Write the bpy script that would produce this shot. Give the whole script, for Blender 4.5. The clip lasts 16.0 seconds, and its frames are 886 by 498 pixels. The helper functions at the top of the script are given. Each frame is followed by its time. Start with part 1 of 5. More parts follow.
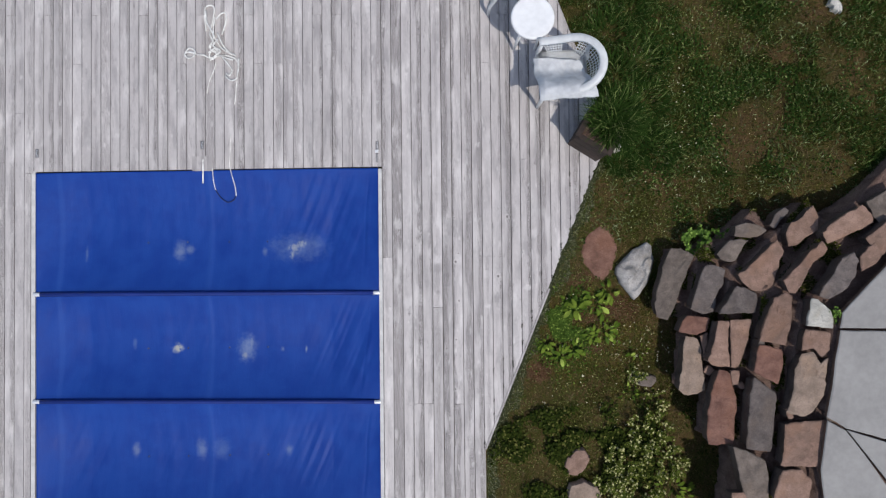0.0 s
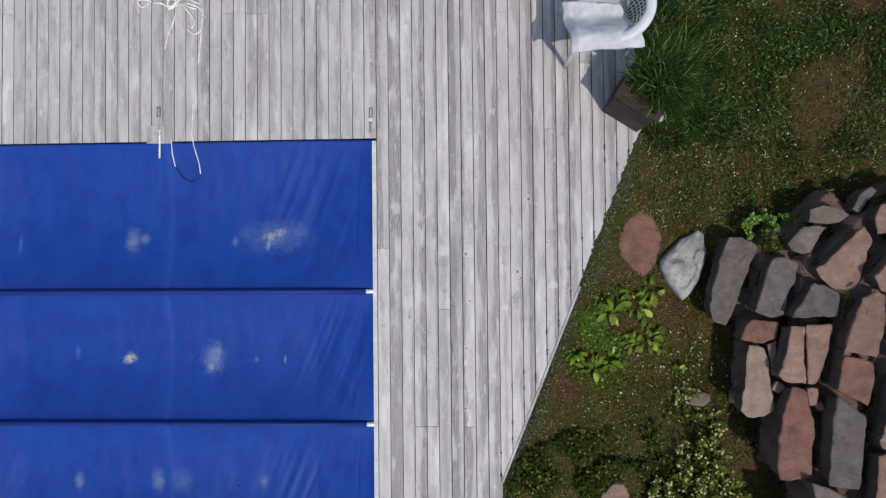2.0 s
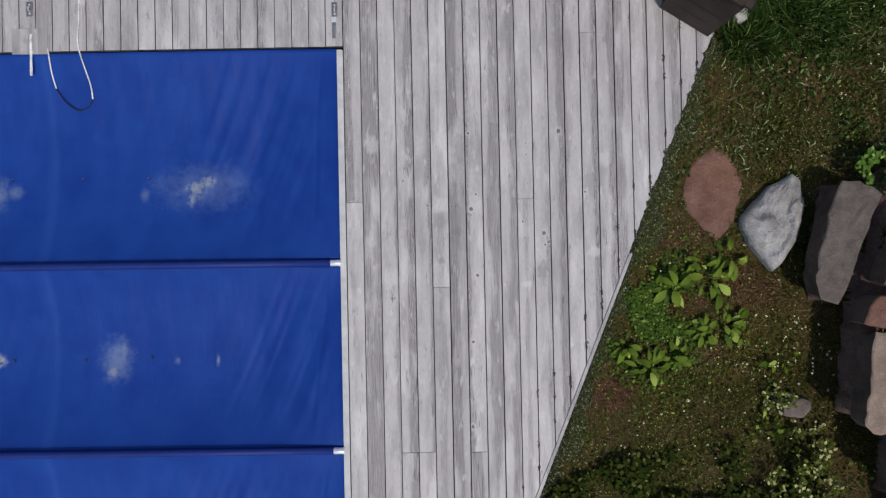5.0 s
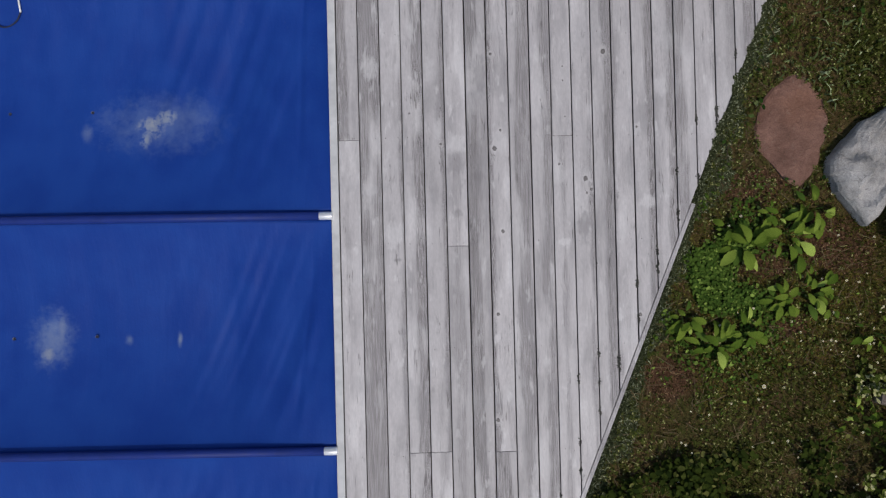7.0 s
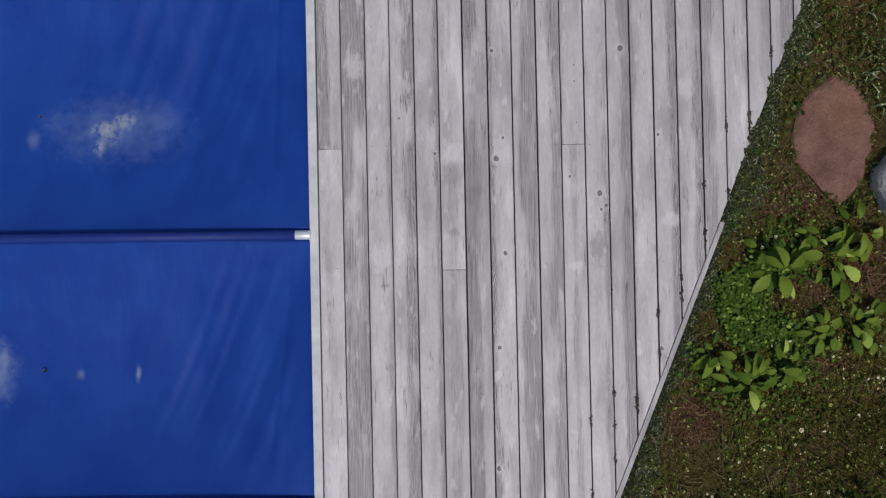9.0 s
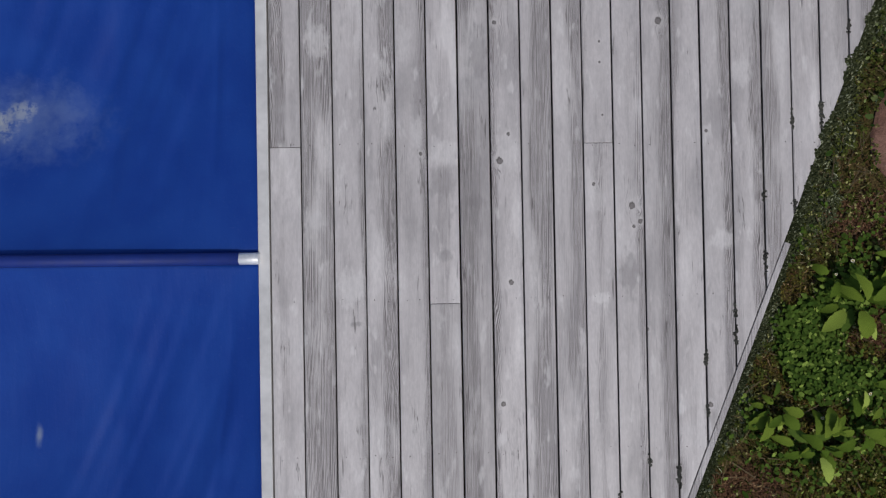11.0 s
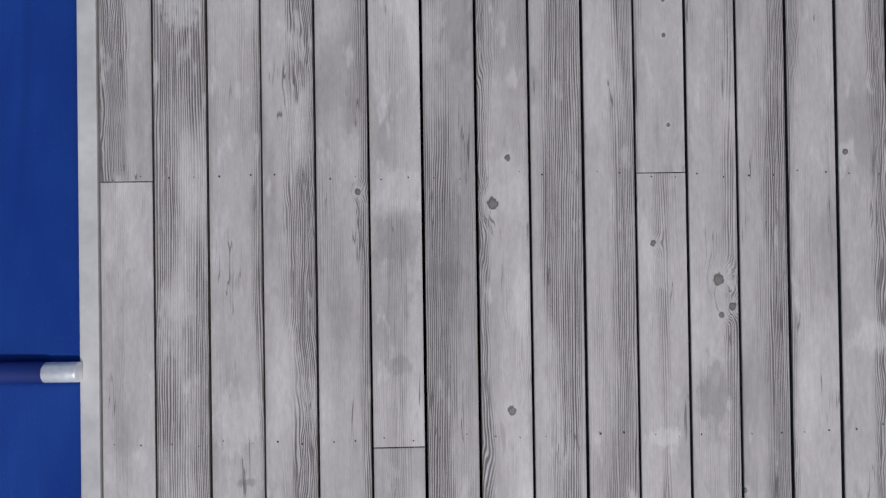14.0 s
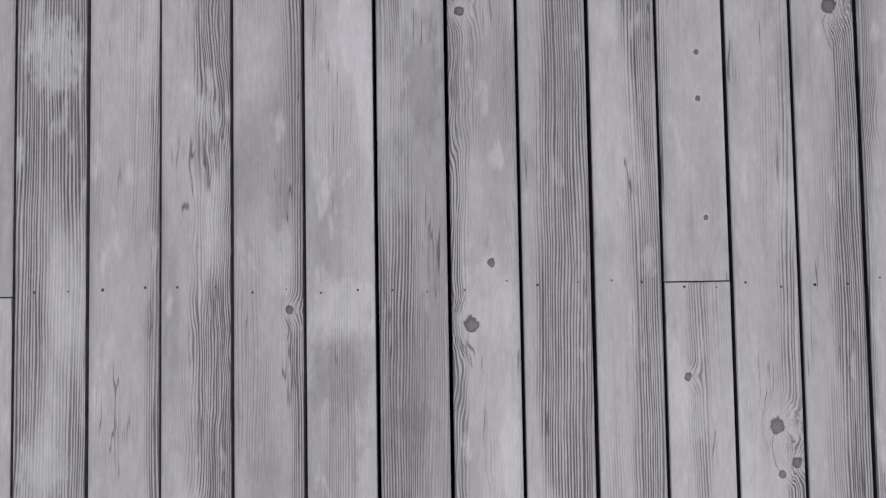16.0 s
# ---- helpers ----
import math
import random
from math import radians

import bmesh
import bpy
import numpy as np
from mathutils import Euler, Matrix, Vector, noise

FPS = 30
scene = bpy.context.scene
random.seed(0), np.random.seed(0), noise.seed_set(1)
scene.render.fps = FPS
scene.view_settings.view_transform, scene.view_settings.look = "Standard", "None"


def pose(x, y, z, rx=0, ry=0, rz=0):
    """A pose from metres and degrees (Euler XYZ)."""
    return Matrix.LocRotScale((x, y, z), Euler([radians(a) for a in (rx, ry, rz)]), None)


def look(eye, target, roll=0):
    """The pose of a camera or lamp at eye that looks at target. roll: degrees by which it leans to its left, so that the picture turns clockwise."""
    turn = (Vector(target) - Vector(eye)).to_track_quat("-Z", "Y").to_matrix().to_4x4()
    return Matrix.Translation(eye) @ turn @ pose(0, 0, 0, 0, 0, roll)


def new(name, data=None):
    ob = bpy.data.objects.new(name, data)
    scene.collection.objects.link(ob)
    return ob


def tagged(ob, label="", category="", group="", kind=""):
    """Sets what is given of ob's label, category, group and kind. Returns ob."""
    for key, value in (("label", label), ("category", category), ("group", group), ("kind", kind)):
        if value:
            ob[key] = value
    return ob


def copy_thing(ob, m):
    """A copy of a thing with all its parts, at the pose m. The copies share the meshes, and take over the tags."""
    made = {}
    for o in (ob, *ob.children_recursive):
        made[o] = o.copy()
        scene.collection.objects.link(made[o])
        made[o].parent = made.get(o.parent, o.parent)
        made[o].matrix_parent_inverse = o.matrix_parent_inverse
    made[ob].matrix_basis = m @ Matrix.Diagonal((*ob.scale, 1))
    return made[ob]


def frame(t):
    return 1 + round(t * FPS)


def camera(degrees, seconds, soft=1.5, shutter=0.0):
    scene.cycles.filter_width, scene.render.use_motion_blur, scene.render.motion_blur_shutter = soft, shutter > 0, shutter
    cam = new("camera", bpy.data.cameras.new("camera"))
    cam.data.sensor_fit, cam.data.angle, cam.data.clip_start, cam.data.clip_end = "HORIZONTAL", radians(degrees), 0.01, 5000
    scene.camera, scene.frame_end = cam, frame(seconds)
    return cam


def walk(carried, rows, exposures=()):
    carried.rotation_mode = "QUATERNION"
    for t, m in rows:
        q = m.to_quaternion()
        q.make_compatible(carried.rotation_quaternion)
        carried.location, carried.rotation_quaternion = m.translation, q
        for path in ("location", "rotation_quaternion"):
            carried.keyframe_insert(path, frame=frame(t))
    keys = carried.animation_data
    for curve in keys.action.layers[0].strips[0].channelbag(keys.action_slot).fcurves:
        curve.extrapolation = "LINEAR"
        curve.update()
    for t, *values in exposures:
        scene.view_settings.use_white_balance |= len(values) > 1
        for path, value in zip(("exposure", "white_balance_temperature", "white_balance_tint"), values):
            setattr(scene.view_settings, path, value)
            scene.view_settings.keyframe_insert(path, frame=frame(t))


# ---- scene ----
# A paved garden corner seen from a drone that sinks over a pool deck. x: along the picture, y: along the boards, z up; deck top at z = 0.
cam = camera(70.0, 16.0, soft=1.3)
PATH = [
    (0, 0.532, 0.309, 6.393, 1.13, -1.04, -0.60),
    (0.5, 0.522, 0.276, 6.105, 1.25, -0.89, -0.48),
    (1, 0.510, 0.256, 5.810, 1.35, -0.78, -0.44),
    (1.5, 0.504, 0.242, 5.538, 1.38, -0.79, -0.51),
    (2, 0.527, 0.221, 5.258, 1.36, -0.63, -0.56),
    (2.5, 0.546, 0.200, 4.990, 1.27, -0.57, -0.61),
    (3, 0.585, 0.174, 4.720, 1.31, -0.45, -0.68),
    (3.5, 0.586, 0.156, 4.466, 1.23, -0.59, -0.71),
    (6, 0.394, -0.096, 3.241, 0.50, -2.27, -1.41),
    (6.5, 0.370, -0.154, 3.038, 0.58, -2.29, -1.43),
    (7, 0.413, -0.196, 2.974, 0.60, -2.05, -1.38),
    (7.5, 0.383, -0.210, 2.950, 0.62, -2.28, -1.44),
    (8, 0.345, -0.173, 2.853, 0.58, -2.41, -1.36),
    (8.5, 0.357, -0.138, 2.747, 0.53, -2.28, -1.36),
    (9, 0.460, -0.091, 2.609, 0.54, -1.91, -1.15),
    (11.5, 0.498, 0.054, 1.861, 0.75, -2.60, -0.90),
    (12, 0.496, 0.133, 1.690, 0.73, -2.44, -0.56),
    (12.5, 0.518, 0.165, 1.548, 0.65, -2.32, -0.66),
    (13, 0.551, 0.178, 1.415, 0.39, -2.20, -0.64),
    (13.5, 0.588, 0.177, 1.310, 0.44, -2.01, -0.77),
    (14, 0.648, 0.207, 1.194, 0.51, -1.53, -0.84),
    (14.5, 0.703, 0.253, 1.085, 0.40, -0.75, -0.81),
    (15, 0.744, 0.306, 0.978, 0.42, -0.65, -0.80),
    (15.5, 0.741, 0.342, 0.899, 0.39, -1.33, -0.98),
    (16, 0.715, 0.372, 0.892, 2.38, -1.38, -0.95),
]
walk(cam, [(t, pose(x, y, z, rx, ry, rz)) for t, x, y, z, rx, ry, rz in PATH], exposures=[(0, -0.10), (3.5, -0.17), (6, -0.46), (9, -0.44), (11.5, -0.58), (12.5, -0.53), (14, -0.60), (16, -0.56)])

# ---- light ----
SUN_FROM = Vector((0.30, -0.50, 1.0))
world = bpy.data.worlds.new("sky")
scene.world = world
world.use_nodes = True
wn = world.node_tree.nodes
sky = wn.new("ShaderNodeTexSky")
sky.sky_type, sky.sun_disc = "NISHITA", False
sky.sun_elevation, sky.sun_rotation = radians(59.7), radians(149.0)
haze = wn.new("ShaderNodeHueSaturation")
haze.inputs["Saturation"].default_value = 0.88
world.node_tree.links.new(sky.outputs[0], haze.inputs["Color"])
world.node_tree.links.new(haze.outputs[0], wn["Background"].inputs[0])
wn["Background"].inputs[1].default_value = 0.128
lamp = bpy.data.lights.new("sun", "SUN")
lamp.energy, lamp.angle, lamp.color = 2.62, radians(0.53), (1.0, 0.95, 0.892)
sun = new("sun", lamp)
sun.matrix_world = look(SUN_FROM * 20, (0, 0, 0))


# ---- materials ----
class Nodes:
    """Short calls for node trees."""

    def __init__(self, name, rough=0.6, spec=0.4):
        self.mat = bpy.data.materials.new(name)
        self.mat.use_nodes = True
        self.t = self.mat.node_tree
        self.b = self.t.nodes["Principled BSDF"]
        self.b.inputs["Roughness"].default_value = rough
        self.b.inputs["Specular IOR Level"].default_value = spec

    def put(self, socket, v):
        if isinstance(v, bpy.types.NodeSocket):
            self.t.links.new(v, socket)
        elif v is not None:
            socket.default_value = v

    def math(self, op, a, b=None, c=None, clamp=False):
        n = self.t.nodes.new("ShaderNodeMath")
        n.operation, n.use_clamp = op, clamp
        for s, v in zip(n.inputs, (a, b, c)):
            self.put(s, v)
        return n.outputs[0]

    def vec(self, op, a, b=None):
        n = self.t.nodes.new("ShaderNodeVectorMath")
        n.operation = op
        self.put(n.inputs[0], a)
        self.put(n.inputs[1], b)
        return n.outputs["Value"] if op in ("LENGTH", "DISTANCE", "DOT_PRODUCT") else n.outputs[0]

    def xyz(self, x, y, z):
        n = self.t.nodes.new("ShaderNodeCombineXYZ")
        for s, v in zip(n.inputs, (x, y, z)):
            self.put(s, v)
        return n.outputs[0]

    def split(self, v):
        n = self.t.nodes.new("ShaderNodeSeparateXYZ")
        self.put(n.inputs[0], v)
        return n.outputs

    def place(self):
        return self.t.nodes.new("ShaderNodeNewGeometry").outputs["Position"]

    def island(self):
        return self.t.nodes.new("ShaderNodeNewGeometry").outputs["Random Per Island"]

    def own(self):
        return self.t.nodes.new("ShaderNodeTexCoord").outputs["Object"]

    def info(self):
        return self.t.nodes.new("ShaderNodeObjectInfo").outputs

    def noise(self, v, scale, detail=3.0, rough=0.55, warp=0.0):
        n = self.t.nodes.new("ShaderNodeTexNoise")
        self.put(n.inputs["Vector"], v)
        n.inputs["Scale"].default_value, n.inputs["Detail"].default_value = scale, detail
        n.inputs["Roughness"].default_value, n.inputs["Distortion"].default_value = rough, warp
        return n.outputs[0]

    def cells(self, v, scale, out="Distance"):
        n = self.t.nodes.new("ShaderNodeTexVoronoi")
        self.put(n.inputs["Vector"], v)
        n.inputs["Scale"].default_value = scale
        return n.outputs[out]

    def span(self, v, a, b, c=0.0, d=1.0):
        n = self.t.nodes.new("ShaderNodeMapRange")
        n.interpolation_type = "SMOOTHSTEP"
        for s, x in zip(n.inputs, (v, a, b, c, d)):
            self.put(s, x)
        return n.outputs[0]

    def mix(self, f, a, b, blend="MIX"):
        n = self.t.nodes.new("ShaderNodeMix")
        n.data_type, n.blend_type = "RGBA", blend
        self.put(n.inputs[0], f)
        for s, v in zip((n.inputs[6], n.inputs[7]), (a, b)):
            self.put(s, (*v, 1.0) if isinstance(v, tuple) else v)
        return n.outputs[2]

    def scale(self, col, k):
        return self.vec("MULTIPLY", col, self.xyz(k, k, k))

    def bump(self, h, strength=0.3, dist=0.01):
        n = self.t.nodes.new("ShaderNodeBump")
        n.inputs["Strength"].default_value, n.inputs["Distance"].default_value = strength, dist
        self.put(n.inputs["Height"], h)
        self.put(self.b.inputs["Normal"], n.outputs[0])

    def colour(self, c):
        self.put(self.b.inputs["Base Color"], (*c, 1.0) if isinstance(c, tuple) else c)

    def rough(self, r):
        self.put(self.b.inputs["Roughness"], r)


def plain(name, col, rough=0.5, metal=0.0, vary=0.12, scale=30.0, bump=0.1, spec=0.4):
    m = Nodes(name, rough, spec)
    n = m.noise(m.own(), scale, 4)
    n2 = m.noise(m.own(), scale * 0.15, 2)
    m.colour(m.scale(m.mix(0.0, col, col), m.math("ADD", m.span(n, 0.3, 0.7, 1 - vary, 1 + vary), m.span(n2, 0.3, 0.7, -vary, vary))))
    m.b.inputs["Metallic"].default_value = metal
    m.rough(m.span(n, 0.2, 0.8, rough - 0.08, rough + 0.08))
    m.bump(n, bump, 0.003)
    return m.mat


# knots of the weathered boards: x, y, radius
KNOTS = [
    (0.766, 0.751, 0.006), (0.775, 0.302, 0.009), (0.806, -0.09, 0.007), (1.205, 0.152, 0.0095), (1.232, 0.1, 0.0065), (1.21, 0.084, 0.005),
    (1.304, 0.756, 0.01), (1.457, 0.393, 0.005), (1.081, 0.223, 0.005), (0.805, 0.388, 0.005), (1.108, 0.688, 0.0035), (1.108, 0.62, 0.0035),
    (1.114, 0.448, 0.003), (0.521, 0.327, 0.005), (1.25, -0.251, 0.004), (0.761, -0.979, 0.008), (0.774, -0.481, 0.007), (1.452, -0.501, 0.007),
]


# washed-out (+) and sooty (-) patches of the boards: x, y, half width, half length, strength
PATCHES = [
    (0.196, 0.689, 0.044, 0.058, 0.6), (0.591, 0.329, 0.058, 0.055, 0.45), (0.291, -0.095, 0.05, 0.062, 0.55), (0.509, 0.398, 0.019, 0.055, 0.5), (1.509, 0.038, 0.047, 0.036, 0.6),
    (0.187, 0.116, 0.036, 0.033, 0.5), (1.577, 0.585, 0.039, 0.055, 0.5), (1.097, -0.147, 0.039, 0.019, 0.6), (1.185, 0.008, 0.036, 0.055, 0.35), (0.8, 0.334, 0.041, 0.062, 0.4),
    (0.59, 0.236, 0.05, 0.058, -0.45), (0.308, -0.214, 0.019, 0.01, -0.6), (0.594, 0.001, 0.028, 0.022, -0.4), (1.193, -0.069, 0.036, 0.076, -0.5), (0.691, 0.174, 0.041, 0.024, -0.35),
    (0.59, 0.325, 0.04, 0.032, 0.2), (0.474, 0.687, 0.024, 0.072, 0.4), (0.71, 0.652, 0.033, 0.096, -0.4), (0.856, 0.52, 0.016, 0.048, -0.25), (1.085, 0.173, 0.036, 0.048, 0.35),
]


def deck_wood():
    """Silver-grey softwood: smooth pale boards with soft clouds, and a zone of dark raised growth rings on each."""
    m = Nodes("weathered_deck_wood", 0.58, 0.5)
    p = m.place()
    s = m.split(p)
    x, y = s[0], s[1]
    own = m.split(m.own())
    info = m.info()
    rgb = m.t.nodes.new("ShaderNodeSeparateColor")
    m.put(rgb.inputs[0], info["Color"])
    tone, grain, curl, side = rgb.outputs[0], rgb.outputs[1], rgb.outputs[2], info["Alpha"]
    reach = m.t.nodes.new("ShaderNodeAttribute")
    reach.attribute_name = "spread"
    spread = reach.outputs["Fac"]
    off = m.math("MULTIPLY", info["Random"], 60.0)

    def field(kx, ky, shift=0.0, detail=2.0, rough=0.55, along=None):
        return m.noise(m.xyz(m.math("MULTIPLY", x if along is None else along, kx), m.math("MULTIPLY", y, ky), m.math("ADD", off, shift)), 1.0, detail, rough)

    knot, push, heart, halo = None, None, None, None
    for kx, ky, r in KNOTS:
        e = m.vec("SUBTRACT", p, (kx, ky, 0.0))
        d = m.vec("LENGTH", m.vec("MULTIPLY", e, (1.0, 0.86, 0.0)))
        d = m.math("ADD", d, m.math("MULTIPLY", m.math("SUBTRACT", m.noise(p, 110.0, 3), 0.5), r * 1.3))
        k = m.span(d, r * 0.98, r * 1.2, 1.0, 0.0)
        inner = m.math("ADD", m.vec("LENGTH", m.vec("SUBTRACT", e, (r * 0.12, -r * 0.2, 0.0))), m.math("MULTIPLY", m.math("SUBTRACT", m.noise(p, 210.0, 3), 0.5), r * 1.1))
        c = m.math("MULTIPLY", m.span(inner, r * 0.55, r * 0.80, 1.0, 0.0), m.span(m.math("SINE", m.math("MULTIPLY", inner, 13.0 / r)), -1.0, 1.0, 0.35, 1.0))
        g = m.math("MULTIPLY", m.span(d, 0.0, r * 5, 1.0, 0.0), r * 2.2)
        pale = m.math("MULTIPLY", m.span(d, r * 1.2, r * 3.6, 1.0, 0.0), 0.6)
        halo = pale if halo is None else m.math("MAXIMUM", halo, pale)
        heart = c if heart is None else m.math("MAXIMUM", heart, c)
        knot = k if knot is None else m.math("MAXIMUM", knot, k)
        push = g if push is None else m.math("ADD", push, g)
        if r > 0.0075:
            # a hair crack running down from the knot, curved
            e = m.split(e)
            bend = m.math("ADD", m.math("MULTIPLY", m.math("SINE", m.math("MULTIPLY", e[1], 52.0)), r * 0.9), m.math("MULTIPLY", m.math("SUBTRACT", m.noise(p, 45.0, 2), 0.5), r * 1.4))
            hair = m.math("MULTIPLY", m.span(m.math("ABSOLUTE", m.math("SUBTRACT", e[0], bend)), 0.0003, 0.0009, 1.0, 0.0), m.span(m.math("ABSOLUTE", m.math("ADD", e[1], r * 4.0)), r * 2.4, r * 3.0, 1.0, 0.0))
            knot = m.math("MAXIMUM", knot, m.math("MULTIPLY", hair, 0.75))
    # small knots strewn along all boards
    cell = m.cells(m.xyz(m.math("MULTIPLY", x, 3.2), m.math("ADD", m.math("MULTIPLY", y, 1.7), off), off), 1.0)
    strewn = m.span(cell, 0.012, 0.024, 0.7, 0.0)
    push = m.math("ADD", push, m.math("MULTIPLY", m.span(cell, 0.0, 0.13, 1.0, 0.0), 0.016))
    # the growth rings: lines along the board that drift, bow round knots and swell on figured boards
    figured = m.span(curl, 0.4, 0.6)
    drift, wave = field(7.0, 1.0), field(22.0, 7.0, 2.0)
    u = m.math("ADD", m.math("ADD", x, push), m.math("MULTIPLY", drift, 0.045))
    u = m.math("ADD", u, m.math("MULTIPLY", wave, m.math("ADD", m.math("MULTIPLY", figured, 0.022), 0.006)))
    pace = field(60.0, 0.7, 4.0, 2.0, 0.5, u)
    lines = m.math("ADD", m.math("MULTIPLY", m.math("SINE", m.math("ADD", m.math("MULTIPLY", u, 1600.0), m.math("MULTIPLY", pace, 16.0))), 0.5), 0.5)
    each = field(260.0, 5.0, 5.0, 3.0, 0.65, u)
    rings = m.span(m.math("ADD", m.math("MULTIPLY", lines, 0.50), m.math("MULTIPLY", each, 0.95)), 0.62, 0.92)
    where = field(11.0, 1.9, 7.0, 3.0)
    reach_ = m.math("ABSOLUTE", m.math("SUBTRACT", own[0], m.math("MULTIPLY", m.math("SUBTRACT", side, 0.5), 0.1)))
    reach_ = m.math("SUBTRACT", m.math("ADD", reach_, m.math("MULTIPLY", m.math("SUBTRACT", where, 0.5), 0.075)), spread)
    zone = m.span(reach_, -0.010, 0.010, 1.0, 0.0)
    faint = m.math("MULTIPLY", m.span(field(19.0, 2.3, 9.0, 3.0), 0.50, 0.70), 0.36)
    hold = m.math("ADD", m.math("MULTIPLY", m.math("MAXIMUM", zone, faint), m.math("MULTIPLY", grain, 1.15)), 0.06)
    dark = m.math("MULTIPLY", rings, hold)
    blob = m.math("MULTIPLY", m.math("MULTIPLY", m.span(field(75.0, 9.0, 6.0, 2.0, 0.5, u), 0.56, 0.70), figured), m.math("MULTIPLY", zone, 0.75))
    dark = m.math("MAXIMUM", dark, blob)
    fine = field(720.0, 10.0, 1.0, 3.0, 0.7)
    dark = m.math("ADD", dark, m.math("MULTIPLY", m.span(fine, 0.48, 0.70), m.math("ADD", m.math("MULTIPLY", hold, 0.32), 0.060)))
    # hair cracks along the grain
    crack = m.math("MULTIPLY", m.span(field(240.0, 5.0, 3.0, 1.0, 0.5, u), 0.735, 0.775, 0.0, 0.8), m.span(field(9.0, 3.0, 8.0), 0.46, 0.60))
    split = m.math("ABSOLUTE", m.math("SUBTRACT", field(95.0, 4.0, 23.0, 2.0, 0.5, u), 0.5))
    split = m.math("MULTIPLY", m.span(split, 0.004, 0.022, 0.7, 0.0), m.span(field(24.0, 5.0, 25.0, 2.0), 0.60, 0.66))
    crack = m.math("MAXIMUM", crack, split)
    col = m.mix(m.math("MINIMUM", dark, 0.92), (0.560, 0.523, 0.523), (0.128, 0.111, 0.110))
    # sooty streaks along the grain, then soft clouds, washed-out patches and grey smears
    soot = m.math("MULTIPLY", m.span(field(85.0, 5.5, 19.0, 4.0, 0.65, u), 0.55, 0.70), m.span(field(13.0, 2.4, 21.0, 2.0), 0.46, 0.62))
    col = m.mix(m.math("MULTIPLY", soot, m.math("ADD", m.math("MULTIPLY", grain, 0.40), 0.04)), col, (0.19, 0.17, 0.172))
    cloud = field(12.0, 2.6, 11.0, 3.0, 0.5)
    col = m.mix(m.span(cloud, 0.50, 0.71, 0.0, 0.62), col, (0.325, 0.302, 0.306))
    col = m.mix(m.span(cloud, 0.47, 0.26, 0.0, 0.85), col, (0.69, 0.652, 0.648))
    wash = field(30.0, 9.0, 13.0, 3.0, 0.55)
    col = m.mix(m.span(wash, 0.60, 0.72, 0.0, 0.70), col, (0.66, 0.63, 0.625))
    col = m.mix(m.span(wash, 0.38, 0.26, 0.0, 0.42), col, (0.30, 0.28, 0.285))
    ragged = m.math("MULTIPLY", m.math("SUBTRACT", m.noise(m.xyz(m.math("MULTIPLY", x, 60.0), m.math("MULTIPLY", y, 22.0), 3.0), 1.0, 4, 0.65), 0.5), 2.2)
    for px, py, rx, ry, k in PATCHES:
        d = m.vec("LENGTH", m.vec("MULTIPLY", m.vec("SUBTRACT", p, (px, py, 0.0)), (1 / rx, 1 / ry, 0.0)))
        f = m.span(m.math("ADD", d, ragged), 0.55, 1.15, abs(k), 0.0)
        col = m.mix(f, col, (0.69, 0.66, 0.655) if k > 0 else (0.24, 0.222, 0.226))
    blot = m.noise(m.xyz(m.math("MULTIPLY", x, 2.6), m.math("MULTIPLY", y, 3.0), 5.0), 1.0, 4, 0.6)
    col = m.mix(m.span(blot, 0.56, 0.74, 0.0, 0.35), col, (0.62, 0.60, 0.60))
    col = m.mix(m.span(blot, 0.44, 0.28, 0.0, 0.30), col, (0.34, 0.325, 0.335))
    col = m.mix(halo, col, (0.60, 0.565, 0.56))
    rim = m.span(m.math("ADD", m.math("ABSOLUTE", own[0]), m.math("MULTIPLY", m.math("SUBTRACT", field(60.0, 3.0, 15.0, 4.0), 0.5), 0.030)), 0.042, 0.053)
    col = m.mix(m.math("MULTIPLY", rim, m.math("ADD", m.math("MULTIPLY", grain, 0.30), 0.05)), col, (0.16, 0.145, 0.145))
    col = m.mix(m.math("MAXIMUM", crack, m.math("MULTIPLY", m.math("MAXIMUM", knot, strewn), 0.88)), col, (0.085, 0.072, 0.068))
    col = m.mix(m.math("MULTIPLY", heart, 0.75), col, (0.27, 0.245, 0.238))
    col = m.scale(col, m.math("ADD", 1.0, m.span(field(150.0, 40.0, 17.0, 5.0, 0.75), 0.25, 0.75, -0.10, 0.10)))
    broad = m.noise(p, 0.9, 2)
    col = m.scale(col, m.math("MULTIPLY", tone, m.span(broad, 0.3, 0.7, 0.93, 1.01)))
    m.colour(m.vec("MULTIPLY", col, (1.0, 0.995, 0.972)))
    m.rough(m.span(dark, 0.0, 1.0, 0.55, 0.80))
    h = m.math("SUBTRACT", m.math("SUBTRACT", 1.0, dark), m.math("ADD", m.math("MULTIPLY", crack, 1.5), m.math("MULTIPLY", knot, 0.8)))
    m.bump(h, 0.35, 0.0015)
    return m.mat


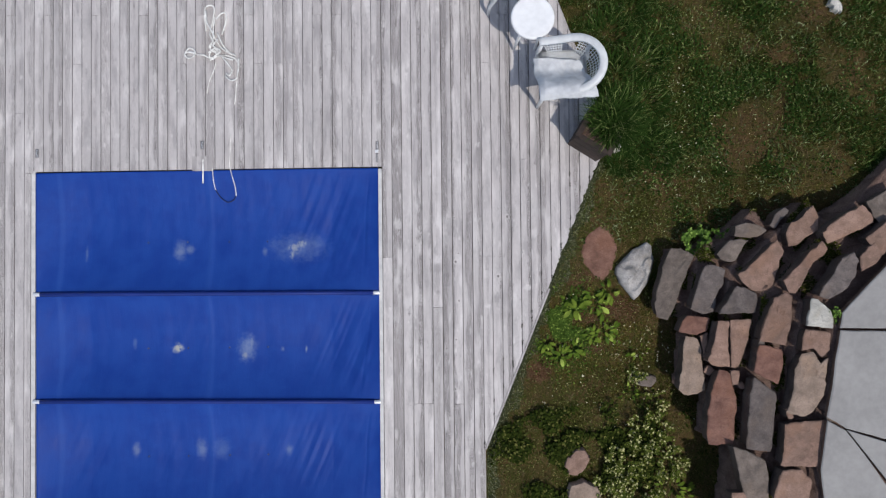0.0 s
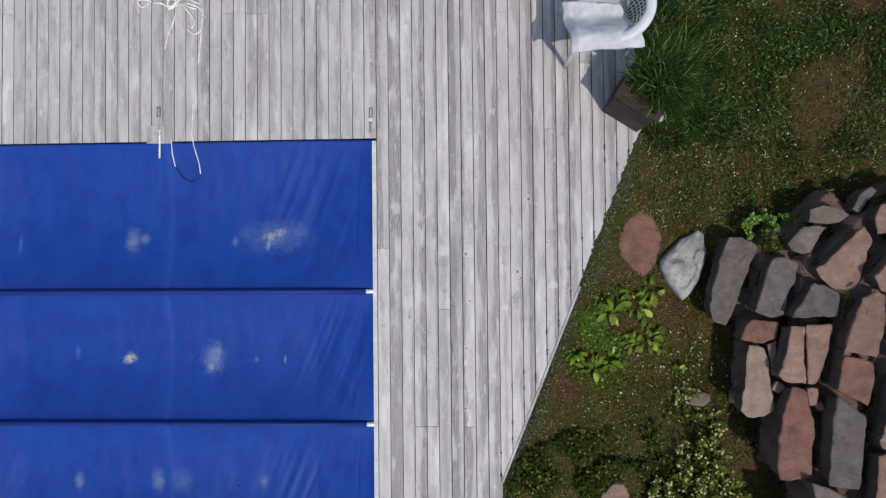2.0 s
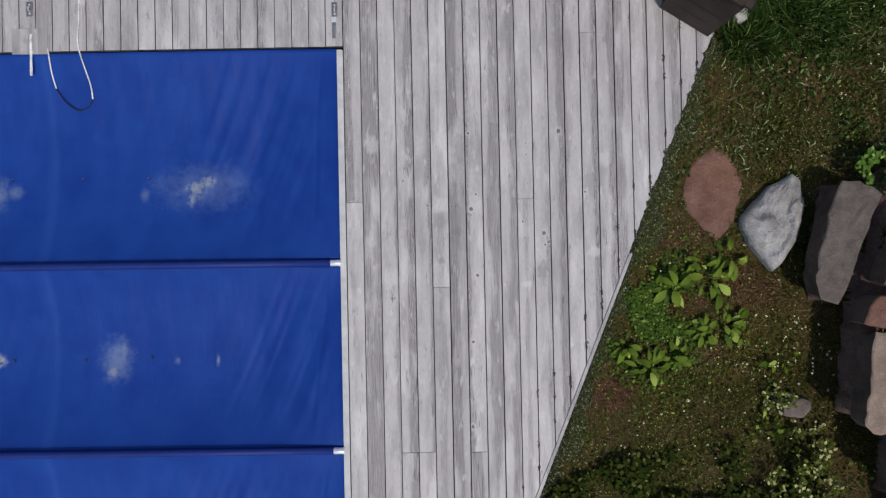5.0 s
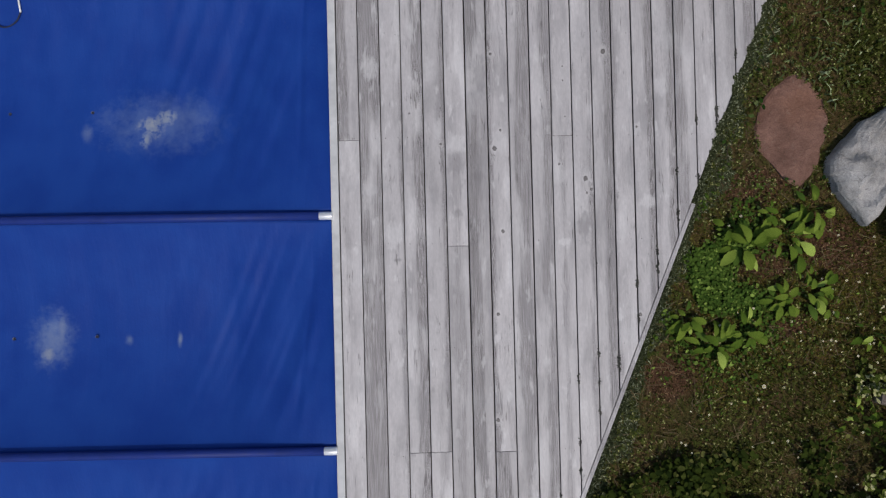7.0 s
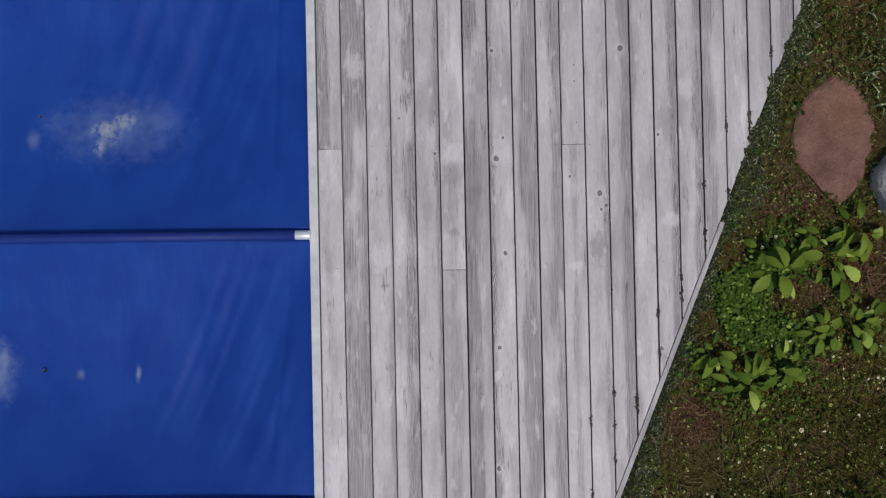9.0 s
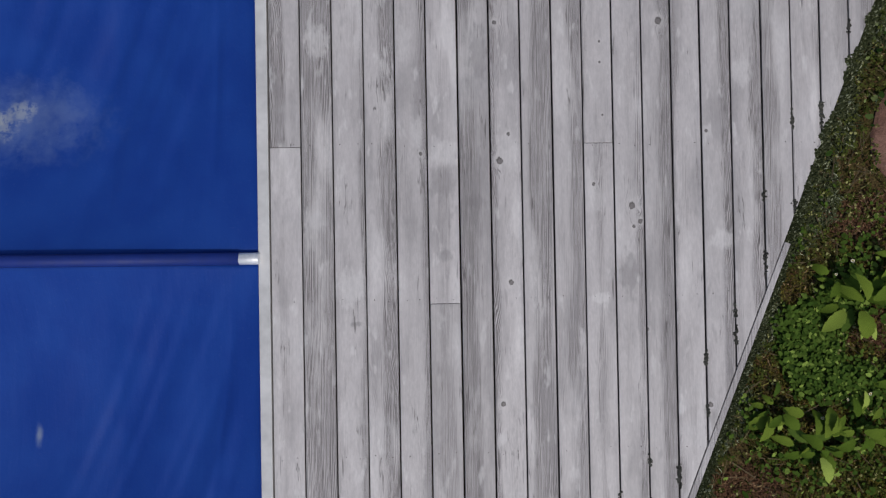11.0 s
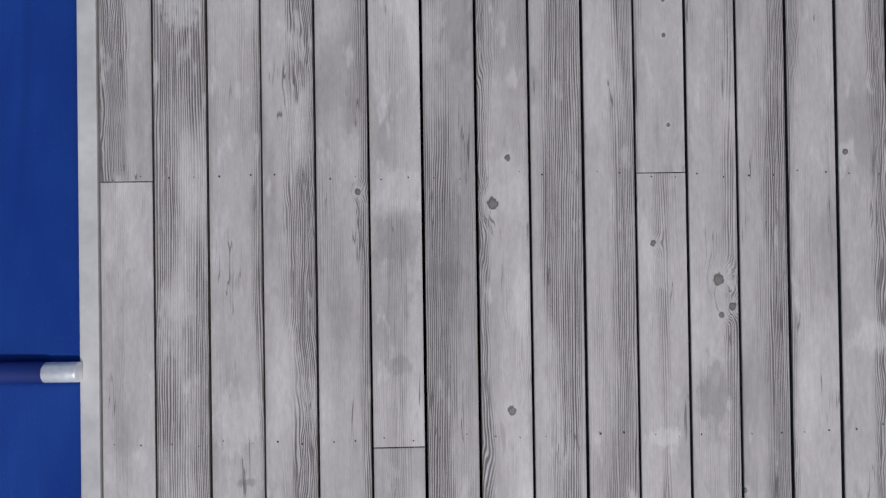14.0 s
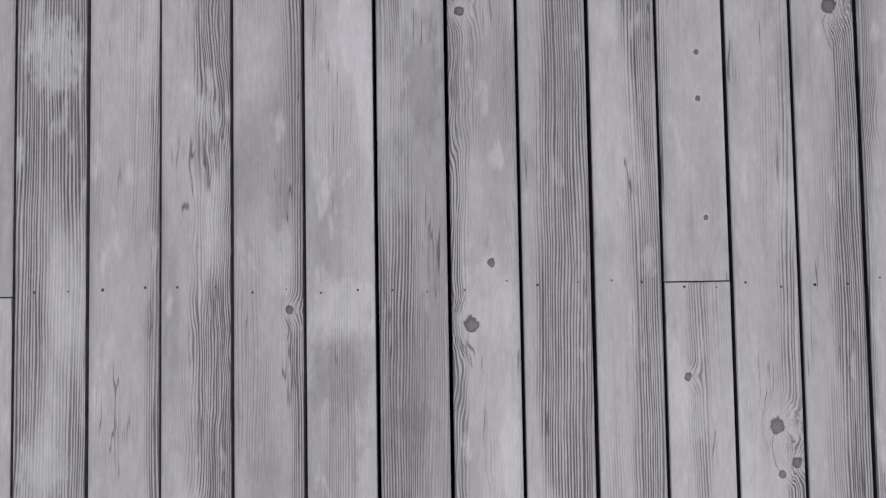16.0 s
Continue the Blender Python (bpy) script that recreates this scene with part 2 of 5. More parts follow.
# stains on the cover: x, y, half width, half length, strength, yellowness
STAINS = [
    (-0.862, 0.462, 0.10, 0.085, 1.10, 0.80), (-0.80, 0.50, 0.07, 0.06, 1.02, 0.65), (-0.895, 0.395, 0.045, 0.06, 1.02, 0.75), (-0.83, 0.47, 0.31, 0.15, 0.40, 0.35), (-1.17, 0.43, 0.03, 0.05, 0.42, 0.7), (-0.66, 0.50, 0.11, 0.08, 0.34, 0.6),
    (-2.03, 0.445, 0.07, 0.11, 0.62, 0.6), (-1.94, 0.46, 0.06, 0.06, 0.55, 0.5), (-2.071, -0.546, 0.078, 0.068, 1.3, 0.95), (-1.36, -0.55, 0.10, 0.14, 0.72, 0.45), (-1.38, -0.63, 0.045, 0.05, 0.95, 0.8), (-1.32, -0.52, 0.03, 0.11, 0.72, 0.6),
    (-0.76, -0.575, 0.014, 0.04, 0.75, 0.8), (-1.0, -0.57, 0.022, 0.03, 0.5, 0.6), (-2.5, -0.495, 0.025, 0.06, 0.3, 0.3), (-2.484, -1.57, 0.045, 0.08, 0.5, 1.0),
    (-1.826, -1.569, 0.065, 0.11, 0.5, 0.7), (-1.622, -1.583, 0.10, 0.11, 0.3, 0.1), (-0.943, -1.594, 0.045, 0.06, 0.45, 0.9), (-2.974, 0.42, 0.015, 0.09, 0.35, 0.2),
]


def cover_cloth():
    m = Nodes("blue_pvc_cover", 0.6, 0.22)
    p = m.place()
    rag = m.noise(p, 19.0, 7, 0.68)
    soft = m.noise(p, 5.0, 3)
    crumb = m.noise(p, 30.0, 5, 0.7)
    whole, yellow = None, None
    for sx, sy, rx, ry, k, yel in STAINS:
        d = m.vec("LENGTH", m.vec("MULTIPLY", m.vec("SUBTRACT", p, (sx, sy, 0.0)), (1 / rx, 1 / ry, 0.0)))
        d = m.math("ADD", d, m.math("ADD", m.math("MULTIPLY", m.math("SUBTRACT", rag, 0.5), 1.5), m.math("MULTIPLY", m.span(crumb, 0.5, 0.75), 0.9 if k > 1 else 0.3)))
        f = m.math("MULTIPLY", m.span(d, 0.15, 1.05, 1.0, 0.0) if k > 1 else m.span(d, 0.05, 1.3, 1.0, 0.0), k * 0.62)
        yf = m.math("MULTIPLY", f, yel)
        whole = f if whole is None else m.math("MAXIMUM", whole, f)
        yellow = yf if yellow is None else m.math("MAXIMUM", yellow, yf)
    s = m.split(p)
    streak = m.noise(m.xyz(m.math("MULTIPLY", s[0], 14.0), m.math("MULTIPLY", s[1], 1.6), 0.0), 1.0, 4, 0.6)
    base = m.mix(m.span(soft, 0.3, 0.7), (0.0061, 0.0420, 0.262), (0.0088, 0.0545, 0.298))
    base = m.mix(m.span(streak, 0.55, 0.9, 0.0, 0.06), base, (0.05, 0.14, 0.44))
    # faded welds along the sheet
    weld = m.span(m.math("ABSOLUTE", m.math("ADD", s[0], 1.72)), 0.008, 0.05, 0.09, 0.0)
    weld = m.math("MAXIMUM", weld, m.span(m.math("ABSOLUTE", m.math("ADD", s[0], 3.2)), 0.006, 0.04, 0.12, 0.0))
    base = m.mix(weld, base, (0.06, 0.16, 0.5))
    dust = m.noise(p, 320.0, 1)
    base = m.mix(m.span(dust, 0.70, 0.8, 0.0, 0.22), base, (0.3, 0.36, 0.5))
    dirt = m.mix(m.math("MINIMUM", yellow, 1.0), (0.24, 0.34, 0.50), (0.56, 0.52, 0.36))
    m.colour(m.mix(m.math("MINIMUM", whole, 0.92), base, dirt))
    m.rough(m.math("ADD", m.span(soft, 0.3, 0.7, 0.54, 0.64), m.math("MULTIPLY", whole, 0.3)))
    m.bump(m.math("ADD", m.math("MULTIPLY", m.noise(p, 60.0, 3), 0.3), streak), 0.25, 0.012)
    return m.mat


def stone_mat(name, a, b, spots=(0.5, 0.48, 0.45), rough=0.8):
    m = Nodes(name, rough, 0.3)
    p = m.own()
    q = m.vec("ADD", p, m.xyz(m.math("MULTIPLY", m.info()["Random"], 37.0), 0.0, 0.0))
    n1 = m.noise(q, 7.0, 5, 0.65)
    n2 = m.noise(q, 38.0, 4, 0.7)
    n3 = m.noise(q, 160.0, 2)
    lit, deep = tuple(min(1.0, v * 1.22) for v in b), tuple(v * 0.84 for v in a)
    col = m.mix(m.span(n1, 0.30, 0.70), deep, lit)
    col = m.mix(m.span(m.noise(q, 3.1, 3), 0.5, 0.68, 0.0, 0.5), col, (lit[0] * 0.9, lit[1] * 0.80, lit[2] * 0.68))
    col = m.mix(m.span(n2, 0.56, 0.74, 0.0, 0.45), col, spots)
    col = m.mix(m.span(n2, 0.40, 0.25, 0.0, 0.25), col, tuple(v * 0.55 for v in a))
    veins = m.noise(q, 9.0, 2, 0.5, 1.5)
    vein = m.span(m.math("ABSOLUTE", m.math("SUBTRACT", veins, 0.5)), 0.0, 0.018, 0.5, 0.0)
    col = m.mix(m.math("MULTIPLY", vein, m.span(n1, 0.45, 0.6)), col, tuple(v * 0.35 for v in a))
    col = m.scale(col, m.math("MULTIPLY", m.span(n3, 0.3, 0.7, 0.85, 1.15), m.span(m.info()["Random"], 0.0, 1.0, 0.88, 1.12)))
    m.colour(col)
    m.bump(m.math("ADD", m.math("ADD", n2, m.math("MULTIPLY", n1, 1.5)), m.math("MULTIPLY", n3, 0.4)), 0.6, 0.016)
    return m.mat


# bare red-brown earth and withered moss: x, y, half width, half length
BARE = [(2.07, 0.10, 0.15, 0.08), (2.11, -0.28, 0.16, 0.08), (2.45, -0.20, 0.17, 0.14), (1.61, -0.83, 0.14, 0.10), (2.20, -0.60, 0.12, 0.05), (2.9, 1.15, 0.16, 0.12)]


def bare(x, y):
    worn = max(1.3 - math.hypot((x - a) / u, (y - b) / v) for a, b, u, v in BARE)
    return min(1.0, max(0.0, 1.6 * (worn + 0.7 * noise.noise((x * 9, y * 9, 21.0)))))


def ground_mat():
    m = Nodes("mossy_lawn_soil", 0.95, 0.1)
    p = m.place()
    n0, n1, n2, n3 = m.noise(p, 0.7, 3), m.noise(p, 2.3, 4, 0.6), m.noise(p, 16.0, 4, 0.65), m.noise(p, 110.0, 3, 0.7)
    col = m.mix(m.span(n1, 0.42, 0.60), (0.074, 0.064, 0.022), (0.124, 0.076, 0.036))
    col = m.mix(m.span(n0, 0.42, 0.60, 0.0, 0.6), col, (0.082, 0.070, 0.022))
    col = m.mix(m.span(n2, 0.45, 0.7, 0.0, 0.6), col, (0.070, 0.076, 0.013))
    col = m.mix(m.span(n3, 0.55, 0.75, 0.0, 0.5), col, (0.12, 0.095, 0.035))
    for a, b, u, v in BARE:
        d = m.vec("LENGTH", m.vec("MULTIPLY", m.vec("SUBTRACT", p, (a, b, 0.0)), (1 / u, 1 / v, 0.0)))
        col = m.mix(m.span(m.math("ADD", d, m.math("MULTIPLY", m.math("SUBTRACT", n2, 0.5), 2.0)), 0.6, 1.4, 0.8, 0.0), col, (0.130, 0.068, 0.042))
    m.colour(m.scale(col, m.span(n3, 0.25, 0.7, 0.6, 1.45)))
    m.bump(m.math("ADD", n3, n2), 1.0, 0.02)
    return m.mat


def soil_mat():
    m = Nodes("dark_damp_soil", 0.95, 0.1)
    p = m.place()
    n2, n3 = m.noise(p, 9.0, 4, 0.65), m.noise(p, 120.0, 3, 0.7)
    col = m.mix(m.span(n2, 0.4, 0.65), (0.140, 0.092, 0.076), (0.195, 0.130, 0.106))
    col = m.mix(m.span(n2, 0.6, 0.75, 0.0, 0.7), col, (0.065, 0.068, 0.022))
    m.colour(m.scale(col, m.span(n3, 0.25, 0.75, 0.6, 1.5)))
    m.bump(n3, 0.9, 0.012)
    return m.mat


def leaf_mat(name, a, b, c, rough=0.7, dry=0.84):
    m = Nodes(name, rough + 0.2, 0.04)
    r = m.math("FRACT", m.math("ADD", m.island(), m.info()["Random"]))
    col = m.mix(m.span(r, 0.0, 0.7), a, b)
    col = m.mix(m.span(r, dry, dry + 0.12), col, tuple(min(0.8, v * 1.7) for v in c))
    n = m.noise(m.own(), 60.0, 2)
    m.colour(m.scale(col, m.span(n, 0.3, 0.7, 0.8, 1.2)))
    m.b.inputs["Transmission Weight"].default_value = 0.0
    m.b.inputs["Subsurface Weight"].default_value = 0.0
    return m.mat


WOOD, CLOTH, GROUND, SOIL = deck_wood(), cover_cloth(), ground_mat(), soil_mat()
PALE = plain("pale_weathered_coping", (0.60, 0.585, 0.57), 0.7, 0, 0.08, 25)
STEEL = plain("brushed_aluminium", (0.84, 0.84, 0.85), 0.42, 0.45, 0.05, 80, 0.05)
DARK_METAL = plain("grey_zinc", (0.30, 0.29, 0.29), 0.45, 0.7, 0.15, 60)
SLEEVE = plain("blue_pvc_sleeve", (0.006, 0.025, 0.19), 0.6, 0, 0.08, 20, 0.15)
PLASTIC = plain("white_garden_plastic", (0.87, 0.875, 0.88), 0.38, 0, 0.05, 12, 0.05)
DULL = plain("dull_white_plastic", (0.66, 0.675, 0.685), 0.45, 0, 0.08, 12, 0.05)
LINEN = plain("white_cotton", (0.60, 0.615, 0.635), 0.85, 0, 0.10, 14, 0.4)
CORD = plain("white_cord", (0.74, 0.73, 0.70), 0.8, 0, 0.2, 90, 0.4)
BLACK_CORD = plain("dark_cord", (0.018, 0.022, 0.045), 0.6, 0, 0.2, 90, 0.4)
NAIL = plain("rusty_nail", (0.075, 0.065, 0.062), 0.6, 0.5, 0.3, 200)
# board sides, darkened to put shade into the joints
FLANK = plain("joint_shade_flank", (0.10, 0.088, 0.080), 0.9, 0, 0.3, 40, 0.3)
BROWN = plain("dark_brown_timber", (0.045, 0.031, 0.025), 0.8, 0, 0.25, 18, 0.4)
PAVER = plain("grey_patio_slab", (0.305, 0.295, 0.285), 0.8, 0, 0.075, 14, 0.3)
# stone sides: the risers' shade is put into this darker colour
FLANK_SHADE = stone_mat("shaded_stone_flank", (0.064, 0.047, 0.042), (0.098, 0.073, 0.064), (0.115, 0.094, 0.082))
GREY_ST = stone_mat("grey_slate", (0.134, 0.108, 0.092), (0.182, 0.148, 0.126), (0.222, 0.181, 0.151))
BLUE_ST = stone_mat("blue_grey_slate", (0.113, 0.094, 0.088), (0.158, 0.132, 0.121), (0.208, 0.170, 0.151))
RED_ST = stone_mat("red_sandstone", (0.162, 0.079, 0.059), (0.204, 0.108, 0.081), (0.230, 0.158, 0.124))
PINK_ST = stone_mat("pink_granite", (0.242, 0.150, 0.111), (0.284, 0.184, 0.142), (0.319, 0.230, 0.182))
TAN_ST = stone_mat("tan_sandstone", (0.204, 0.132, 0.098), (0.251, 0.158, 0.122), (0.284, 0.206, 0.170))
CREAM_ST = stone_mat("cream_limestone", (0.279, 0.208, 0.160), (0.330, 0.245, 0.193), (0.403, 0.307, 0.249))
PALE_ST = stone_mat("pale_grey_boulder", (0.287, 0.274, 0.260), (0.397, 0.377, 0.359), (0.621, 0.598, 0.569))
RUST_ST = stone_mat("rusty_flagstone", (0.163, 0.081, 0.056), (0.213, 0.113, 0.082), (0.273, 0.185, 0.141))
WHITE_ST = stone_mat("white_marble", (0.450, 0.432, 0.387), (0.520, 0.499, 0.449), (0.600, 0.576, 0.528))
GRASS = leaf_mat("lawn_blades", (0.017, 0.027, 0.004), (0.052, 0.058, 0.009), (0.200, 0.180, 0.070), dry=0.90)
TALL = leaf_mat("tall_grass_blades", (0.014, 0.033, 0.006), (0.034, 0.068, 0.013), (0.110, 0.135, 0.045))
CLOVER = leaf_mat("clover_leaves", (0.038, 0.052, 0.010), (0.082, 0.094, 0.020), (0.190, 0.185, 0.072))
BROAD = leaf_mat("broad_leaves", (0.070, 0.118, 0.014), (0.135, 0.190, 0.026), (0.185, 0.235, 0.047), 0.65)
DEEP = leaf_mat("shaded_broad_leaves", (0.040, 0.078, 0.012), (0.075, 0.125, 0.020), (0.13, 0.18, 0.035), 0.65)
FERN = leaf_mat("herb_leaves", (0.060, 0.123, 0.018), (0.110, 0.190, 0.036), (0.160, 0.228, 0.054))
SILVER = leaf_mat("pale_leaves", (0.040, 0.060, 0.010), (0.100, 0.120, 0.022), (0.27, 0.26, 0.12), 0.7, 0.72)
PETAL = plain("white_petals", (0.80, 0.74, 0.54), 0.6, 0, 0.05)
YOLK = plain("yellow_flower_heart", (0.62, 0.45, 0.06), 0.7)


# ---- small builders ----
def mesh_of(bm, name, mat, smooth=False):
    me = bpy.data.meshes.new(name)
    bm.to_mesh(me)
    bm.free()
    me.materials.append(mat)
    if smooth:
        me.shade_smooth()
    return me


def part(name, bm, mat, parent=None, label="", smooth=False):
    ob = new(name, mesh_of(bm, name, mat, smooth) if isinstance(bm, bmesh.types.BMesh) else bm)
    if parent is not None:
        ob.parent = parent
    if label:
        ob["label"] = label
    return ob


def soup(name, verts, faces, mat, smooth=False):
    me = bpy.data.meshes.new(name)
    me.from_pydata(verts, [], faces)
    me.materials.append(mat)
    if smooth:
        me.shade_smooth()
    return me


def thing(name, m, label, category, group="", kind=""):
    ob = new(name)
    ob.matrix_world = m
    ob.empty_display_size = 0.1
    return tagged(ob, label, category, group, kind)


def box_bm(sx, sy, sz, at=(0, 0, 0), bevel=0.0, turn=0.0):
    bm = bmesh.new()
    bmesh.ops.create_cube(bm, size=1.0, matrix=pose(*at, 0, 0, turn) @ Matrix.Diagonal((sx, sy, sz, 1)))
    if bevel:
        bmesh.ops.bevel(bm, geom=bm.edges[:], offset=bevel, segments=2, affect="EDGES", profile=0.7)
    return bm


def tube_bm(path, radius, sides=8, closed=False):
    """A tube along a list of points, with a radius or one for each point."""
    bm = bmesh.new()
    pts = [Vector(p) for p in path]
    rad = radius if isinstance(radius, (list, tuple)) else [radius] * len(pts)
    rings = []
    for i, p in enumerate(pts):
        d = (pts[min(i + 1, len(pts) - 1)] - pts[max(i - 1, 0)]).normalized()
        a = d.orthogonal().normalized() if abs(d.z) > 0.9 else d.cross(Vector((0, 0, 1))).normalized()
        b = d.cross(a)
        rings.append([bm.verts.new(p + rad[i] * (math.cos(k * math.tau / sides) * a + math.sin(k * math.tau / sides) * b)) for k in range(sides)])
    for r, s in zip(rings, rings[1:]):
        for k in range(sides):
            bm.faces.new((r[k], r[(k + 1) % sides], s[(k + 1) % sides], s[k]))
    bm.faces.new(rings[0][::-1])
    bm.faces.new(rings[-1])
    bmesh.ops.recalc_face_normals(bm, faces=bm.faces[:])
    return bm


def smooth_path(pts, steps=6):
    """A Catmull-Rom line through the points."""
    p = [Vector(v) for v in pts]
    p = [2 * p[0] - p[1]] + p + [2 * p[-1] - p[-2]]
    out = []
    for i in range(1, len(p) - 2):
        for k in range(steps):
            t = k / steps
            out.append(0.5 * ((2 * p[i]) + (p[i + 1] - p[i - 1]) * t + (2 * p[i - 1] - 5 * p[i] + 4 * p[i + 1] - p[i + 2]) * t * t + (3 * p[i] - p[i - 1] - 3 * p[i + 1] + p[i + 2]) * t**3))
    return out + [p[-2]]


# ---- plan of deck, pool and stairs ----
POOL = (-3.425, 0.0, -4.6, 1.262)
S0, PITCH, GAP = 0.041, 0.1, 0.0055
SEAMS = [0.0411, 0.1410, 0.2409, 0.3413, 0.4411, 0.5421, 0.6437, 0.7455, 0.8471, 0.9489, 1.0494, 1.1480, 1.2458, 1.3429, 1.4409, 1.5410]
WIDE = {1: 0.0038, 2: 0.0038, 3: 0.0038, 4: 0.0038, 5: 0.0040, 6: 0.0052, 7: 0.0054, 8: 0.0042, 9: 0.0058, 10: 0.0044}
TIP, BEND, SHOULDER = (2.240, 1.300), (1.048, -1.585), (2.36, 1.60)
TOP_Y, LOW_Y = 5.2, -5.2


def low_edge(x):
    if x > TIP[0]:
        return TIP[1] + (x - TIP[0]) * (SHOULDER[1] - TIP[1]) / (SHOULDER[0] - TIP[0])
    return LOW_Y if x <= BEND[0] else BEND[1] + (x - BEND[0]) * (TIP[1] - BEND[1]) / (TIP[0] - BEND[0])


def high_edge(x):
    return min(TOP_Y, SHOULDER[1] + (SHOULDER[0] - x) * 2.65)


def on_deck(x, y, by=0.0):
    if x > SHOULDER[0] + by or x < -4.3:
        return False
    return low_edge(x - by) < y < high_edge(x - by)


def stair_out(x, y):
    """How far a place lies outside the patio's edge, and how far along its slanting side."""
    d1 = (x - 4.14) * -0.99 + (y + 1.10) * 0.12
    d2 = (x - 4.26) * -0.70 + (y + 0.18) * 0.70
    return max(d1, d2), ((x - 4.26) + (y + 0.18)) * 0.70


def bank(x, y):
    """The height of the soil under the stone steps, or None off them."""
    d, s = stair_out(x, y)
    if (x - 4.26) * -0.70 + (y + 0.18) * 0.70 >= d - 0.02 and s > -0.2:
        d += 0.09
    if d < 0.03:
        return 0.632
    if d < 0.30:
        return 0.53
    if d < 0.60 and y > -5.5:
        return 0.43
    if d < 0.88 and y > -1.44 and s < 0.68:
        return 0.30
    if d < 1.16 and y > -0.97 and s < 0.33:
        return 0.17
    if d < 1.40 and -0.28 < y < 0.42:
        return 0.05
    return None


def lawn(x, y):
    z = -0.085 + 0.03 * noise.noise((x * 0.8, y * 0.8, 3.1)) + 0.012 * noise.noise((x * 4, y * 4, 9.0))
    rise = min(1.0, max(0.0, (x - 3.1) / 1.7)) * min(1.0, max(0.0, (y - 0.35) / 0.7))
    z += 0.34 * rise * rise * (3 - 2 * rise)
    if POOL[0] + 0.02 < x < POOL[1] - 0.02 and POOL[2] + 0.02 < y < POOL[3] - 0.02:
        return -1.3
    if x < SHOULDER[0] and on_deck(x, y, -0.10):
        return -0.42
    return z


# ---- ground ----
def steps_between(marks):
    out = []
    for a, b, n in marks:
        out += [a + (b - a) * k / n for k in range(n)]
    return out + [marks[-1][1]]


gx = steps_between([(-300, -30, 6), (-30, -6, 8), (-6, -3.5, 8), (-3.5, -3.3, 4), (-3.3, 0, 8), (0, 1.0, 12), (1.0, 5.2, 110), (5.2, 12, 14), (12, 40, 8), (40, 300, 6)])
gy = steps_between([(-300, -30, 6), (-30, -6, 8), (-6, -2.6, 20), (-2.6, 3.6, 150), (3.6, 8, 14), (8, 40, 8), (40, 300, 6)])
verts = [(x, y, lawn(x, y)) for y in gy for x in gx]
nx = len(gx)
faces = [(j * nx + i, j * nx + i + 1, j * nx + nx + i + 1, j * nx + nx + i) for j in range(len(gy) - 1) for i in range(nx - 1)]
ground = new("ground", soup("ground", verts, faces, GROUND, True))
tagged(ground, "mossy brown and green lawn ground", "lawn", kind="structure")


# ---- stone steps and patio ----
def stone_mesh(length, width, taper, thick, seed, mat, round_=3.2, rough=0.012, dome=0.012):
    """A split stone: an uneven rounded outline, a slightly domed top with a worn edge, sides that reach down."""
    rng = random.Random(seed)
    tw = taper if taper <= 1 else 1.0
    bw = 1.0 if taper <= 1 else 1 / taper
    j = lambda: rng.uniform(-0.13, 0.13) * min(width, length)  # noqa: E731
    corners = [Vector((sx_ * width / 2 + j(), sy_ * length / 2 + j(), 0)) for sx_, sy_ in ((-bw, -1), (bw, -1), (tw, 1), (-tw, 1))]
    cut = 0.24 if round_ < 3 else 0.08
    ring = []
    for a, b in zip(corners, corners[1:] + corners[:1]):
        side = (b - a).normalized()
        out = Vector((side.y, -side.x, 0))
        for f in (cut, 0.3, 0.5, 0.7, 1 - cut):
            bow = (0.5 if round_ < 3 else 0.12) * width * f * (1 - f) * 0.5
            ring.append(a.lerp(b, f) + out * (bow + rng.uniform(-0.9, 0.9) * rough))
    soft = []
    for a, b in zip(ring, ring[1:] + ring[:1]):
        soft += [a.lerp(b, 0.25), a.lerp(b, 0.75)]
    ring = [p * (1 + rng.uniform(-1, 1) * rough * 0.8) for p in soft]
    n = len(ring)
    bm = bmesh.new()
    tilt = rng.uniform(-0.035, 0.035), rng.uniform(-0.035, 0.035)
    chip = 0.14
    layers = []
    for f, z in ((0.25, 0.0), (0.5, 0.0), (0.75, -dome * 0.1), (0.93, -dome * 0.3), (1.0, -dome * 1.4), (1.02, -thick * 0.5), (0.98, -thick)):
        row = []
        for p in ring:
            g = f * (1 - chip * max(0.0, noise.noise((p.x * 21, p.y * 21, seed * 0.37))) if 0.9 < f <= 1.0 else 1.0)
            lift = p.x * tilt[0] + p.y * tilt[1] + 0.007 * noise.noise((p.x * f * 8, p.y * f * 8, seed * 0.71)) if z > -0.05 else 0.0
            row.append(bm.verts.new((p.x * g, p.y * g, z + lift)))
        layers.append(row)
    for a, b in zip(layers, layers[1:]):
        for k in range(n):
            bm.faces.new((a[k], b[k], b[(k + 1) % n], a[(k + 1) % n]))
    mid = bm.verts.new((0, 0, 0.002))
    for k in range(n):
        bm.faces.new((mid, layers[0][k], layers[0][(k + 1) % n]))
    bm.faces.new(layers[-1][::-1])
    bmesh.ops.recalc_face_normals(bm, faces=bm.faces[:])
    return mesh_of(bm, "stone", mat)


